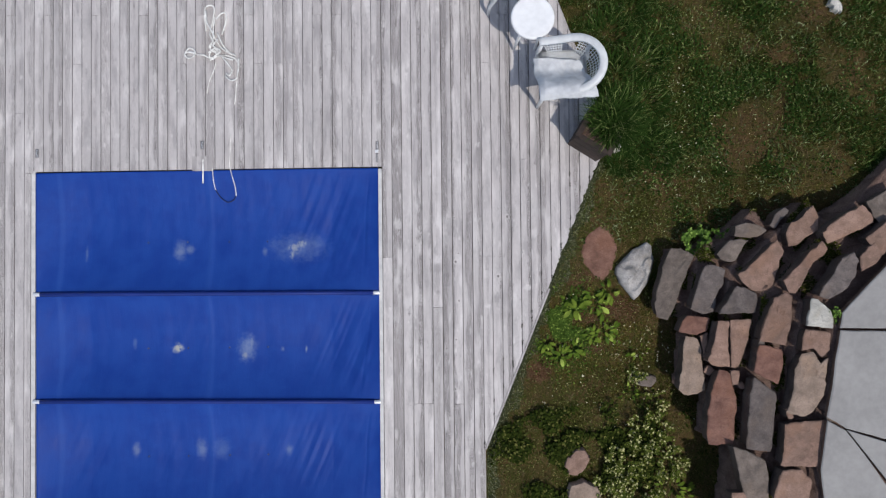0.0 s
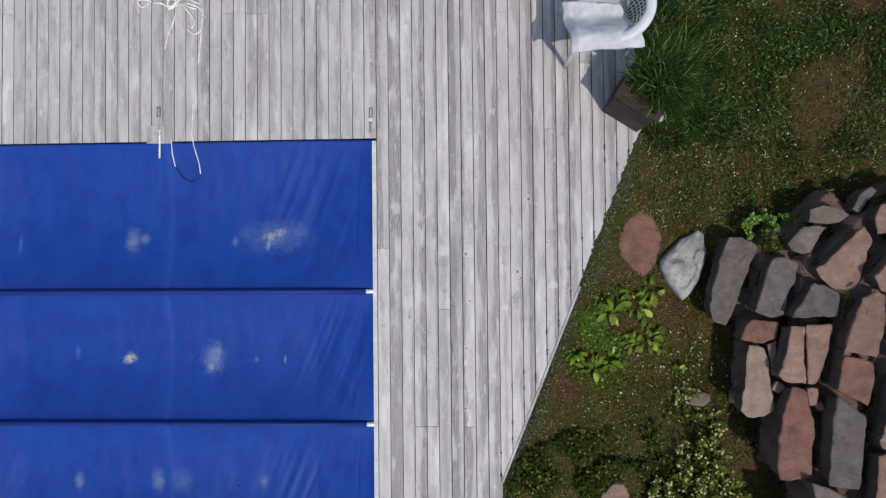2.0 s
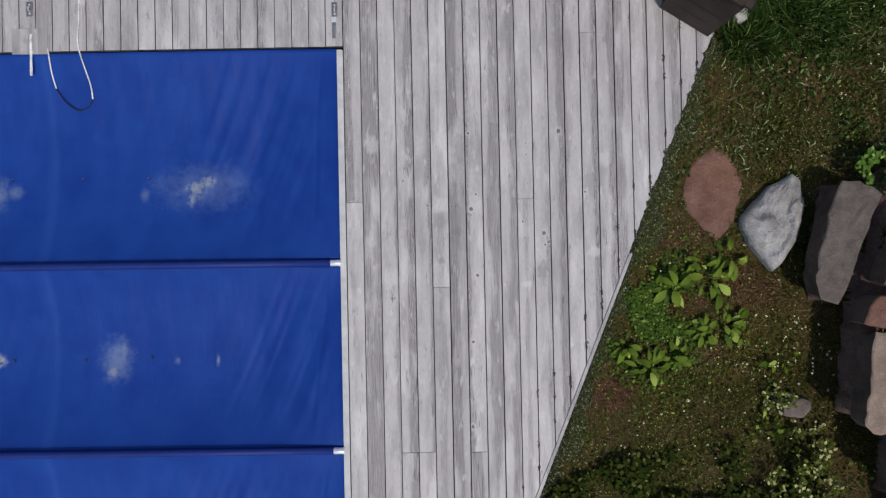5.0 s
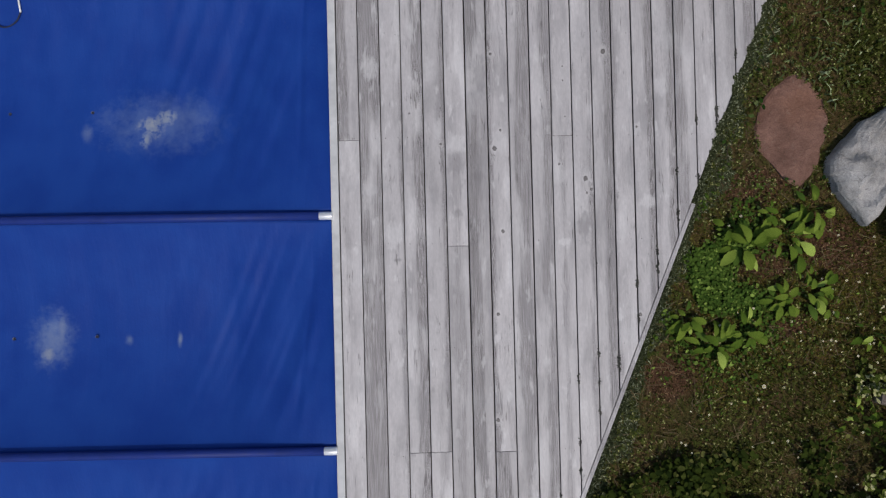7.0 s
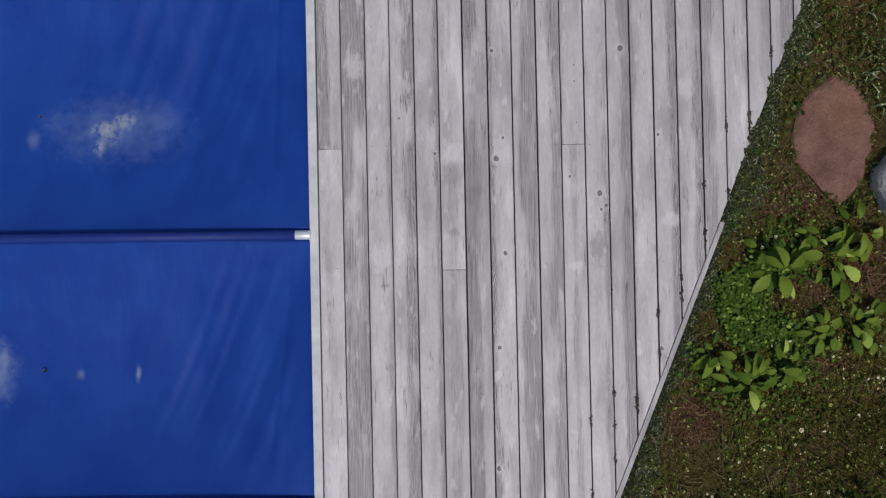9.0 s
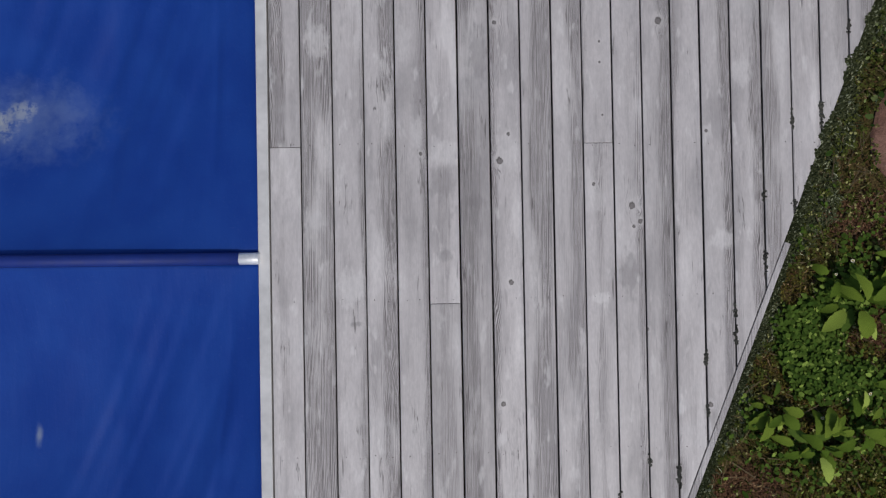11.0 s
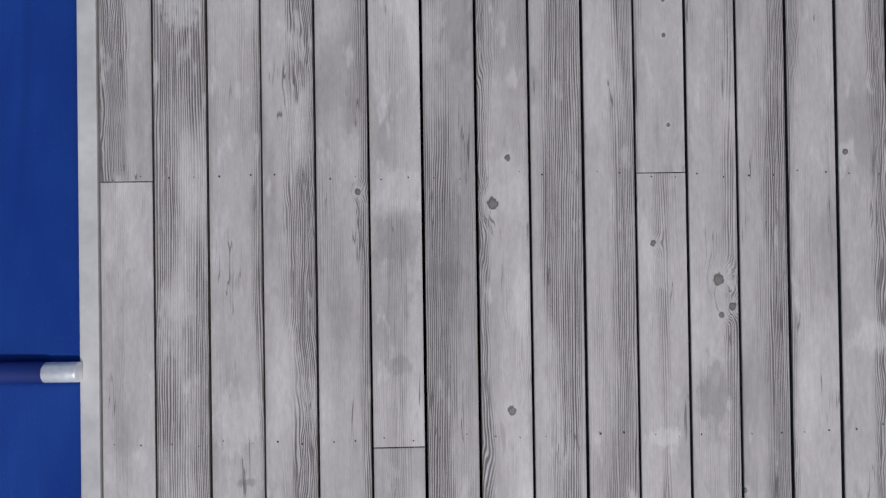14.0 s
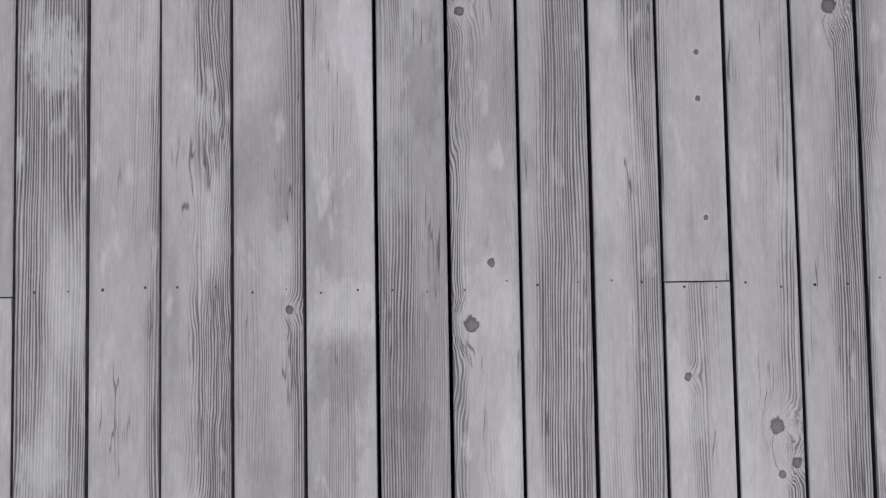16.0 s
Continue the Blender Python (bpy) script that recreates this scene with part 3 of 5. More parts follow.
stairs = thing("stone_steps", pose(3.6, -0.4, 0), "curved garden steps of split red, tan and grey stones on dark soil", "steps", kind="structure")
sx = steps_between([(2.6, 5.4, 112), (5.4, 9.0, 24)])
sy = steps_between([(-6.0, -3.2, 20), (-3.2, 2.4, 224), (2.4, 5.4, 20)])
heights = {(i, j): bank(x + 0.02 * noise.noise((x * 3, y * 3, 1)), y + 0.02 * noise.noise((x * 3, y * 3, 5))) for i, x in enumerate(sx) for j, y in enumerate(sy)}
verts, faces, index = [], [], {}
for (i, j), h in heights.items():
    index[i, j] = len(verts)
    wob = 0.012 * noise.noise((sx[i] * 9, sy[j] * 9, 2))
    verts.append((sx[i] - 3.6, sy[j] + 0.4, (h + wob) if h is not None else -0.2))
for i in range(len(sx) - 1):
    for j in range(len(sy) - 1):
        if any(heights[a] is not None for a in ((i, j), (i + 1, j), (i, j + 1), (i + 1, j + 1))):
            faces.append((index[i, j], index[i + 1, j], index[i + 1, j + 1], index[i, j + 1]))
part("soil", soup("soil", verts, faces, SOIL, True), SOIL, stairs, "dark damp soil between the stones")

T0, T1, T2, T3, T4 = 0.17, 0.30, 0.43, 0.56, 0.65


def stone(z, mat, *corners):
    """A flat split stone with a broken outline of few corners, a nearly level top and an undercut edge."""
    c = sum((Vector((*p, 0)) for p in corners), Vector()) / len(corners)
    seed = c.x * 7.3 + c.y * 3.1
    rng = random.Random(int(seed * 100))
    pts = [Vector((*p, 0)) - c for p in corners]
    ring = []
    for a, b in zip(pts, pts[1:] + pts[:1]):
        n = max(2, int((b - a).length / 0.035))
        side = (b - a).normalized()
        out = Vector((-side.y, side.x, 0))
        for k in range(n):
            f = (k + (0.16 if k == 0 else 0.0)) / n
            p = a.lerp(b, f)
            ring.append(p + out * (0.012 * noise.noise(p * 14 + c) + rng.uniform(-0.0035, 0.0035)))
    n = len(ring)
    bm = bmesh.new()
    tilt = rng.uniform(-0.02, 0.02), rng.uniform(-0.02, 0.02)
    layers = []
    for f, z0 in ((0.2, 0.0), (0.4, 0.0), (0.6, 0.0), (0.8, 0.0), (0.94, -0.001), (1.0, -0.008), (0.985, -0.030), (0.94, -0.055), (0.93, -0.10), (0.93, -0.15)):
        row = []
        for p in ring:
            q = p * f
            ledge = 0.010 * max(-0.5, min(0.5, 6 * noise.noise((q.x * 4 + seed, q.y * 4, 1.7)))) + 0.006 * noise.noise((q.x * 16, q.y * 16, seed))
            row.append(bm.verts.new((q.x, q.y, z0 + (q.x * tilt[0] + q.y * tilt[1] + ledge if z0 > -0.05 else 0.0))))
        layers.append(row)
    for a, b in zip(layers, layers[1:]):
        for k in range(n):
            bm.faces.new((a[k], b[k], b[(k + 1) % n], a[(k + 1) % n]))
    mid = bm.verts.new((0, 0, sum(v.co.z for v in layers[0]) / n))
    for k in range(n):
        bm.faces.new((mid, layers[0][k], layers[0][(k + 1) % n]))
    bm.faces.new(layers[-1][::-1])
    bmesh.ops.recalc_face_normals(bm, faces=bm.faces[:])
    # sides below the worn edge get the shaded colour
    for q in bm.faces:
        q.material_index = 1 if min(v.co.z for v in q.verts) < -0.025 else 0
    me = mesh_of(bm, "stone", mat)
    me.materials.append(FLANK_SHADE)
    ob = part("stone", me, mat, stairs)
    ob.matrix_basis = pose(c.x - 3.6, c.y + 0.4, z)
    return ob


def block(x, y, z, length, width, turn, mat):
    """A four-cornered stone laid along a slanting row."""
    rng = random.Random(int(x * 977 + y * 331))
    c, q = math.cos(radians(turn)), math.sin(radians(turn))
    ends = [(u * width / 2 + rng.uniform(-0.1, 0.1) * width, v * length / 2 + rng.uniform(-0.1, 0.1) * width) for u, v in ((-1, -1), (-1, 1), (1, 1), (1, -1))]
    stone(z, mat, *[(x + u * c - v * q, y + u * q + v * c) for u, v in ends])


stone(T0, GREY_ST, (2.90, 0.42), (3.00, 0.41), (3.14, 0.34), (3.07, 0.19), (3.00, 0.02), (2.94, -0.15), (2.87, -0.30), (2.77, -0.27), (2.73, -0.17), (2.76, -0.00), (2.81, 0.19), (2.86, 0.33))
stone(T1, BLUE_ST, (3.18, 0.23), (3.24, 0.25), (3.39, 0.21), (3.37, 0.08), (3.30, -0.03), (3.27, -0.21), (3.16, -0.23), (3.03, -0.18), (3.07, -0.08), (3.11, 0.08))
stone(T1, GREY_ST, (3.30, 0.35), (3.43, 0.49), (3.63, 0.49), (3.56, 0.42), (3.49, 0.29), (3.43, 0.27), (3.34, 0.30))
stone(T1, GREY_ST, (3.47, 0.52), (3.49, 0.62), (3.58, 0.66), (3.70, 0.64), (3.80, 0.59), (3.71, 0.51))
stone(T1, BLUE_ST, (3.83, 0.62), (3.87, 0.73), (3.97, 0.80), (4.03, 0.77), (3.94, 0.68), (3.89, 0.60))
stone(T2, TAN_ST, (3.44, 0.15), (3.53, 0.21), (3.66, 0.33), (3.82, 0.48), (3.89, 0.38), (3.85, 0.29), (3.82, 0.18), (3.78, 0.05), (3.70, -0.01), (3.60, -0.01), (3.49, 0.08))
stone(T2, BLUE_ST, (3.43, 0.05), (3.50, 0.03), (3.61, -0.02), (3.63, -0.08), (3.61, -0.21), (3.25, -0.22), (3.35, -0.08))
stone(T2, PINK_ST, (3.91, 0.54), (3.96, 0.64), (4.07, 0.69), (4.17, 0.81), (4.23, 0.72), (4.23, 0.58), (4.12, 0.51), (4.02, 0.43), (3.94, 0.41))
stone(T3, TAN_ST, (3.81, 0.09), (3.88, 0.18), (3.99, 0.28), (4.10, 0.39), (4.18, 0.47), (4.23, 0.39), (4.20, 0.34), (4.09, 0.26), (4.01, 0.13), (3.97, 0.05), (3.92, -0.03), (3.86, -0.02))
stone(T3, PINK_ST, (4.18, 0.54), (4.29, 0.64), (4.42, 0.72), (4.57, 0.80), (4.66, 0.72), (4.68, 0.63), (4.58, 0.59), (4.44, 0.52), (4.31, 0.47), (4.23, 0.43), (4.19, 0.50))
stone(T1, RED_ST, (2.94, -0.30), (3.00, -0.24), (3.22, -0.26), (3.20, -0.39), (3.10, -0.43), (2.91, -0.40))
stone(T1, CREAM_ST, (2.98, -0.44), (3.10, -0.46), (3.14, -0.58), (3.15, -0.74), (3.17, -0.96), (3.09, -1.00), (2.96, -1.01), (2.91, -0.96), (2.94, -0.74))
stone(T1, PINK_ST, (3.12, -0.44), (3.20, -0.40), (3.16, -0.69), (3.15, -0.55))
stone(T2, PINK_ST, (3.24, -0.29), (3.35, -0.28), (3.34, -0.51), (3.35, -0.72), (3.19, -0.71), (3.14, -0.66), (3.21, -0.45))
stone(T2, PINK_ST, (3.36, -0.28), (3.57, -0.27), (3.53, -0.46), (3.49, -0.59), (3.44, -0.72), (3.36, -0.73), (3.36, -0.51))
stone(T2, RED_ST, (3.24, -0.75), (3.34, -0.76), (3.39, -0.93), (3.41, -1.09), (3.38, -1.31), (3.37, -1.44), (3.13, -1.45), (3.12, -1.30), (3.14, -1.09), (3.18, -0.93))
stone(T2, TAN_ST, (3.35, -0.75), (3.44, -0.75), (3.43, -0.88), (3.37, -0.90))
stone(T3, TAN_ST, (3.72, -0.07), (3.82, -0.02), (3.90, -0.04), (3.88, -0.24), (3.84, -0.44), (3.82, -0.51), (3.57, -0.46), (3.60, -0.34), (3.65, -0.21))
stone(T3, RED_ST, (3.57, -0.49), (3.78, -0.54), (3.80, -0.65), (3.74, -0.87), (3.51, -0.75), (3.54, -0.62))
stone(T3, BLUE_ST, (3.51, -0.79), (3.62, -0.88), (3.72, -0.93), (3.70, -1.12), (3.66, -1.49), (3.43, -1.46), (3.45, -1.17), (3.47, -0.96))
stone(T3, GREY_ST, (3.30, -1.43), (3.42, -1.47), (3.60, -1.56), (3.63, -1.74), (3.63, -1.95), (3.42, -1.95), (3.37, -1.74))
stone(T4, WHITE_ST, (4.01, -0.06), (4.07, -0.07), (4.21, -0.21), (4.21, -0.34), (3.96, -0.32), (3.99, -0.18))
stone(T4, PINK_ST, (3.95, -0.35), (4.18, -0.37), (4.17, -0.53), (4.10, -0.61), (4.03, -0.52), (3.91, -0.55))
stone(T4, CREAM_ST, (3.91, -0.58), (4.02, -0.55), (4.08, -0.66), (4.16, -0.60), (4.11, -0.95), (4.01, -1.10), (3.94, -1.15), (3.77, -1.11), (3.83, -0.90), (3.85, -0.72))
stone(T4, TAN_ST, (3.74, -1.21), (4.11, -1.17), (4.17, -1.26), (4.10, -1.41), (4.05, -1.60), (3.70, -1.59), (3.73, -1.41))
stone(T4, PINK_ST, (3.71, -1.63), (3.89, -1.62), (3.99, -1.73), (3.94, -1.90), (3.63, -1.90), (3.66, -1.76))
stone(T4, BLUE_ST, (4.09, -0.05), (4.10, 0.01), (4.19, 0.11), (4.30, 0.29), (4.41, 0.36), (4.46, 0.28), (4.43, 0.13), (4.32, 0.00), (4.19, -0.08))
stone(T4, TAN_ST, (4.47, 0.31), (4.54, 0.39), (4.73, 0.53), (4.73, 0.38), (4.60, 0.23), (4.48, 0.17))
stone(T3, GREY_ST, (4.64, 0.78), (4.69, 0.87), (4.81, 0.93), (4.91, 0.86), (4.81, 0.71), (4.69, 0.66))
block(4.80, 0.80, T3, 0.30, 0.24, -60, GREY_ST)
block(3.45, -2.12, T3, 0.52, 0.28, 4, TAN_ST)
block(4.72, 0.50, T4, 0.34, 0.20, -50, TAN_ST)
block(5.04, 0.66, T4, 0.40, 0.18, -52, PINK_ST)
pick = random.Random(8)
for x, y, z in ((3.20, -0.78, T1), (3.46, -0.90, T2 - 0.02), (3.60, -0.50, T3 - 0.02), (3.80, -1.12, T4 - 0.02), (4.15, -1.14, T4 + 0.01), (4.06, -1.60, T4)):
    block(x, y, z, pick.uniform(0.07, 0.12), pick.uniform(0.05, 0.08), pick.uniform(-40, 30), pick.choice((PINK_ST, TAN_ST, RED_ST, GREY_ST)))

patio = thing("patio", pose(5.0, -0.8, 0.70), "patio of large smooth pale grey stone slabs with dark joints", "patio", kind="structure")


def slab(points, seed):
    """A large flat slab with an outline of few corners, and a worn edge."""
    rng = random.Random(seed)
    c = sum((Vector((*p, 0)) for p in points), Vector()) / len(points)
    ring = []
    for a, b in zip(points, points[1:] + points[:1]):
        a, b = Vector((*a, 0)), Vector((*b, 0))
        n = max(2, int((b - a).length / 0.12))
        for k in range(n):
            p = a.lerp(b, k / n)
            ring.append(p + (c - p).normalized() * (0.014 + rng.uniform(-0.006, 0.006)))
    bm = bmesh.new()
    tops = [bm.verts.new((p + (c - p).normalized() * 0.012)) for p in ring]
    edge = [bm.verts.new((p.x, p.y, -0.008)) for p in ring]
    low = [bm.verts.new((p + (c - p).normalized() * 0.012) + Vector((0, 0, -0.07))) for p in ring]
    n = len(ring)
    for a, b in ((tops, edge), (edge, low)):
        for k in range(n):
            bm.faces.new((a[k], b[k], b[(k + 1) % n], a[(k + 1) % n]))
    bm.faces.new(tops)
    bmesh.ops.recalc_face_normals(bm, faces=bm.faces[:])
    for q in bm.faces:
        q.material_index = 1 if min(v.co.z for v in q.verts) < -0.02 else 0
    me = mesh_of(bm, "slab", PAVER)
    me.materials.append(SOIL)
    ob = part("slab", me, PAVER, patio)
    ob.matrix_basis = pose(-5.0, 0.8, 0)


slab([(4.23, -0.34), (4.25, -0.20), (4.67, 0.24), (5.6, 1.15), (5.6, -0.38), (4.66, -0.36)], 1)
slab([(4.23, -0.34), (4.66, -0.36), (5.6, -0.38), (5.6, -1.45), (4.63, -1.36), (4.27, -1.25), (4.09, -1.14)], 2)
slab([(4.27, -1.25), (4.63, -1.36), (5.6, -1.45), (5.6, -2.3), (4.95, -2.2), (4.62, -1.71)], 3)
slab([(4.10, -1.16), (4.27, -1.25), (4.62, -1.71), (4.95, -2.2), (5.3, -3.0), (4.0, -3.0), (4.04, -1.86), (4.02, -1.60)], 4)


slab([(5.6, -0.38), (5.6, 1.15), (6.4, 1.95), (6.9, 1.9), (6.9, -0.3)], 5)
slab([(5.6, -1.45), (5.6, -0.38), (6.9, -0.3), (6.9, -1.6)], 6)
slab([(5.6, -2.3), (5.6, -1.45), (6.9, -1.6), (6.9, -2.6)], 7)
slab([(4.95, -2.2), (5.6, -2.3), (6.9, -2.6), (6.9, -3.6), (5.3, -3.0)], 8)
slab([(4.0, -3.0), (5.3, -3.0), (6.9, -3.6), (6.9, -4.6), (3.9, -4.6)], 9)
slab([(6.9, -4.6), (6.9, -1.6), (8.6, -1.7), (8.6, -4.6)], 10)
slab([(6.9, -1.6), (6.9, 1.9), (8.6, 2.4), (8.6, -1.7)], 11)
for k in range(6):
    block(5.20 + 0.38 * k, 0.88 + 0.37 * k, T3, 0.46, 0.2, -46, (PINK_ST, TAN_ST, GREY_ST)[k % 3])
    block(5.42 + 0.38 * k, 1.0 + 0.37 * k, T4, 0.44, 0.2, -46, (TAN_ST, RED_ST, PINK_ST)[k % 3])
for k in range(5):
    block(3.42 - 0.02 * k, -2.78 - 0.5 * k, T3, 0.46, 0.26, 2, (GREY_ST, RED_ST, TAN_ST)[k % 3])
    block(3.80 - 0.02 * k, -2.30 - 0.48 * k, T4, 0.43, 0.27, 0, (PINK_ST, TAN_ST, GREY_ST)[k % 3])


# ---- loose stones in the lawn ----
def loose_stone(x, y, z, length, width, turn, mat, label, name="stone", taper=1.0, thick=0.12, round_=2.4, rough=0.014, dome=0.012):
    ob = new(name, stone_mesh(length, width, taper, thick, int(x * 733 + y * 91), mat, round_, rough, dome))
    ob.matrix_world = pose(x, y, z, 0, 0, turn)
    return tagged(ob, label, name)


flag = stone(0, RUST_ST, (2.06, 0.36), (2.08, 0.44), (2.12, 0.54), (2.18, 0.62), (2.25, 0.66), (2.34, 0.64), (2.37, 0.59), (2.44, 0.52), (2.43, 0.36), (2.37, 0.19), (2.29, 0.11), (2.24, 0.12), (2.17, 0.19), (2.08, 0.29))
flag.parent, flag.name = None, "stepping_stone"
flag.matrix_world = pose(2.246, 0.394, -0.066)
tagged(flag, "flat rusty red stepping stone sunk in the moss", "stepping stone")
loose_stone(1.98, -1.73, 0.03, 0.20, 0.24, 30, PINK_ST, "rough pinkish field stone in the weeds", "field_stone", 1.0, 0.16, 2.2, 0.02, 0.03)
loose_stone(2.06, -2.06, 0.02, 0.28, 0.26, 70, CREAM_ST, "rough pale field stone in the weeds", "field_stone", 1.0, 0.16, 2.2, 0.02, 0.03)
loose_stone(4.53, 2.79, 0.30, 0.16, 0.08, 24, WHITE_ST, "small white stone lying in the lawn", "field_stone", 1.0, 0.12, 2.2, 0.02, 0.02)
loose_stone(2.72, -0.93, -0.02, 0.10, 0.16, 10, GREY_ST, "small grey stone beside the steps", "field_stone", 1.0, 0.1, 2.2, 0.01, 0.02)
loose_stone(2.44, 1.46, -0.01, 0.09, 0.09, 10, WHITE_ST, "small pale concrete block beside the deck step", "concrete_block", 1.0, 0.1, 6.0, 0.003, 0.006)


def boulder():
    """A pale field stone that comes to a blunt point, with broken ledges on its flat back."""
    rim_ = [Vector(p) for p in ((-0.13, 0.13), (-0.02, 0.24), (0.12, 0.31), (0.17, 0.27), (0.19, 0.15), (0.17, 0.03), (0.12, -0.11), (0.04, -0.22), (-0.02, -0.29), (-0.06, -0.24), (-0.16, -0.11), (-0.21, -0.02), (-0.19, 0.07))]
    ring = []
    for a, b in zip(rim_, rim_[1:] + rim_[:1]):
        ring += [a.lerp(b, k / 5) for k in range(5)]
    bm = bmesh.new()
    layers = []
    for f, h in ((0.12, 1.0), (0.25, 0.99), (0.38, 0.97), (0.5, 0.93), (0.62, 0.87), (0.73, 0.79), (0.82, 0.70), (0.90, 0.58), (0.96, 0.45), (1.0, 0.28), (1.0, -0.2), (0.94, -0.9)):
        row = []
        for p in ring:
            q = p * (f * (0.98 + 0.05 * noise.noise((p.x * 12, p.y * 12, 1)) + 0.02 * noise.noise((p.x * 40, p.y * 40, f * 3))))
            ledge = 0.026 * max(-0.5, min(0.5, 7 * noise.noise((q.x * 8 + 2, q.y * 8, 4.7)))) + 0.010 * noise.noise((q.x * 22, q.y * 22, 6))
            row.append(bm.verts.new((q.x, q.y, 0.085 * h + (ledge - 0.03 * q.x - 0.05 * q.y) * max(0.0, h))))
        layers.append(row)
    n = len(ring)
    for a, b in zip(layers, layers[1:]):
        for k in range(n):
            bm.faces.new((a[k], b[k], b[(k + 1) % n], a[(k + 1) % n]))
    mid = bm.verts.new((0, 0, sum(v.co.z for v in layers[0]) / n))
    for k in range(n):
        bm.faces.new((mid, layers[0][k], layers[0][(k + 1) % n]))
    bmesh.ops.recalc_face_normals(bm, faces=bm.faces[:])
    ob = new("boulder", mesh_of(bm, "boulder", PALE_ST))
    ob.matrix_world = pose(2.615, 0.175, -0.058)
    return tagged(ob, "pale grey pointed boulder at the foot of the steps", "boulder")


boulder()

# ---- pool cover ----
cover = thing("pool_cover", pose(0, 0, 0), "blue vinyl bar pool cover, stained and slightly sagging", "pool cover")
BARS = [0.0, -1.094, -2.188, -3.282, -4.376]


def cover_panel(y0, y1, seed, left0, left1, top=False):
    nxp, nyp = 300, 58
    rng = random.Random(seed)
    a, b = rng.uniform(0, 9), rng.uniform(0, 9)
    verts = []
    for j in range(nyp + 1):
        v = j / nyp
        for i in range(nxp + 1):
            u = 1 - (1 - i / nxp) ** 1.35
            x = POOL[0] + (POOL[1] - POOL[0]) * u
            x += 0.012 * (1 - u) * (y0 - 1.2 + (y1 - y0) * v) / -3.0
            y = y0 + (y1 - y0) * v + (1 - u) * (left0 + (left1 - left0) * v)
            dip = math.sin(math.pi * v) ** 0.8 * min(1.0, 7 * u, 7 * (1 - u)) ** 0.7
            z = -0.006 - 0.135 * dip
            away = min(1, (1 - u) * 3.4)
            side = max(0.0, 1 - (1 - u) * 2.6) + 0.35 * max(0.0, 1 - u * 4)
            w = x * 1.0 - (y - y0) * 0.42
            z += dip * (side + 0.16) * 0.0135 * (1.5 * noise.noise((w * 12, y * 1.1, a)) + 0.6 * noise.noise((w * 25, y * 1.6, b))) * (0.6 + noise.noise((x * 2, y * 1.2, b)))
            z += 0.006 * dip * noise.noise((x * 9, y * 1.5, a)) + 0.004 * noise.noise((x * 5, y * 4, b)) * dip
            z += 0.003 * math.exp(-((x + 1.72) ** 2) / 0.0004)
            # the crease beside the hem, and short folds under the upper bar
            fold = x + 0.185 + 0.05 * noise.noise((y * 1.7, seed, 2)) - 0.10 * v
            z -= (0.010 * math.exp(-((fold / 0.012) ** 2)) - 0.006 * math.exp(-(((fold - 0.03) / 0.016) ** 2))) * dip * (0.6 + 0.8 * noise.noise((y * 2.4, seed, 8)))
            z += 0.010 * max(0.0, v - 0.55) * dip * noise.noise((x * 16, y * 0.8, a + 4))
            verts.append((x, y, z))
    m = nxp + 1
    faces = [(j * m + i, j * m + i + 1, j * m + m + i + 1, j * m + m + i) for j in range(nyp) for i in range(nxp)]
    ob = part("panel", soup("panel", verts, faces, CLOTH, True), CLOTH, cover)
    md = ob.modifiers.new("thickness", "SOLIDIFY")
    md.thickness, md.offset = 0.002, -1


cover_panel(BARS[0] + 0.016, POOL[3], 1, 0.02, -0.028, True)
for n, (y1, y0) in enumerate(zip(BARS, BARS[1:])):
    cover_panel(y0 + 0.016, y1 - 0.016, 2 + n, (0.05, 0.055, 0.06, 0.06)[n], (0.02, 0.05, 0.055, 0.06)[n])
for n, y in enumerate(BARS):
    slope = (0.02, 0.05, 0.055, 0.06, 0.06)[n]
    left, right = Vector((POOL[0] - 0.012, y + slope, 0.008)), Vector((POOL[1] + 0.008, y, 0.008))
    at = lambda f: left.lerp(right, f)  # noqa: E731
    bar = part("bar", tube_bm([at(0.02), at(0.25), at(0.5), at(0.75), at(0.982)], 0.0205, 14), SLEEVE, cover, "dark blue sleeved stiffening bar", True)
    for f0, f1 in ((0.0, 0.0215), (0.9795, 1.0)):
        ends = [at(f0), at(f0 + (f1 - f0) * 0.06), at(f0 + (f1 - f0) * 0.94), at(f1)]
        part("end_cap", tube_bm(ends, [0.0175, 0.019, 0.019, 0.0175], 16), STEEL, bar, "bright aluminium bar end", True)

# drain eyelets pressed into the cover, a row on each panel
for y in (0.53, -0.55, -1.645, -2.74, -3.83):
    for x in (-1.15, -1.54, -1.96, -2.36):
        bm = bmesh.new()
        bmesh.ops.create_cone(bm, cap_ends=True, segments=12, radius1=0.0066, radius2=0.0066, depth=0.008)
        eye = part("eyelet", bm, BLACK_CORD, cover, "small dark drain eyelet")
        eye.matrix_basis = pose(x, y, -0.1355)
        ring = [(0.0074 * math.cos(q), 0.0074 * math.sin(q), 0.003) for q in np.linspace(0.4, 3.6, 9)]
        part("eyelet_rim", tube_bm(ring, 0.0011, 5), DARK_METAL, eye, "worn grey rim")

# coping strips round the basin
for name, c, size in (("coping", (0.0195, -1.67, -0.016), (0.036, 5.85, 0.03)), ("coping", (POOL[0] - 0.022, -1.67, -0.016), (0.04, 5.85, 0.03))):
    ob = part(name, box_bm(*size, bevel=0.004), PALE)
    ob.matrix_world = pose(*c)
    tagged(ob, "pale weathered coping strip along the pool edge", "coping", kind="structure")


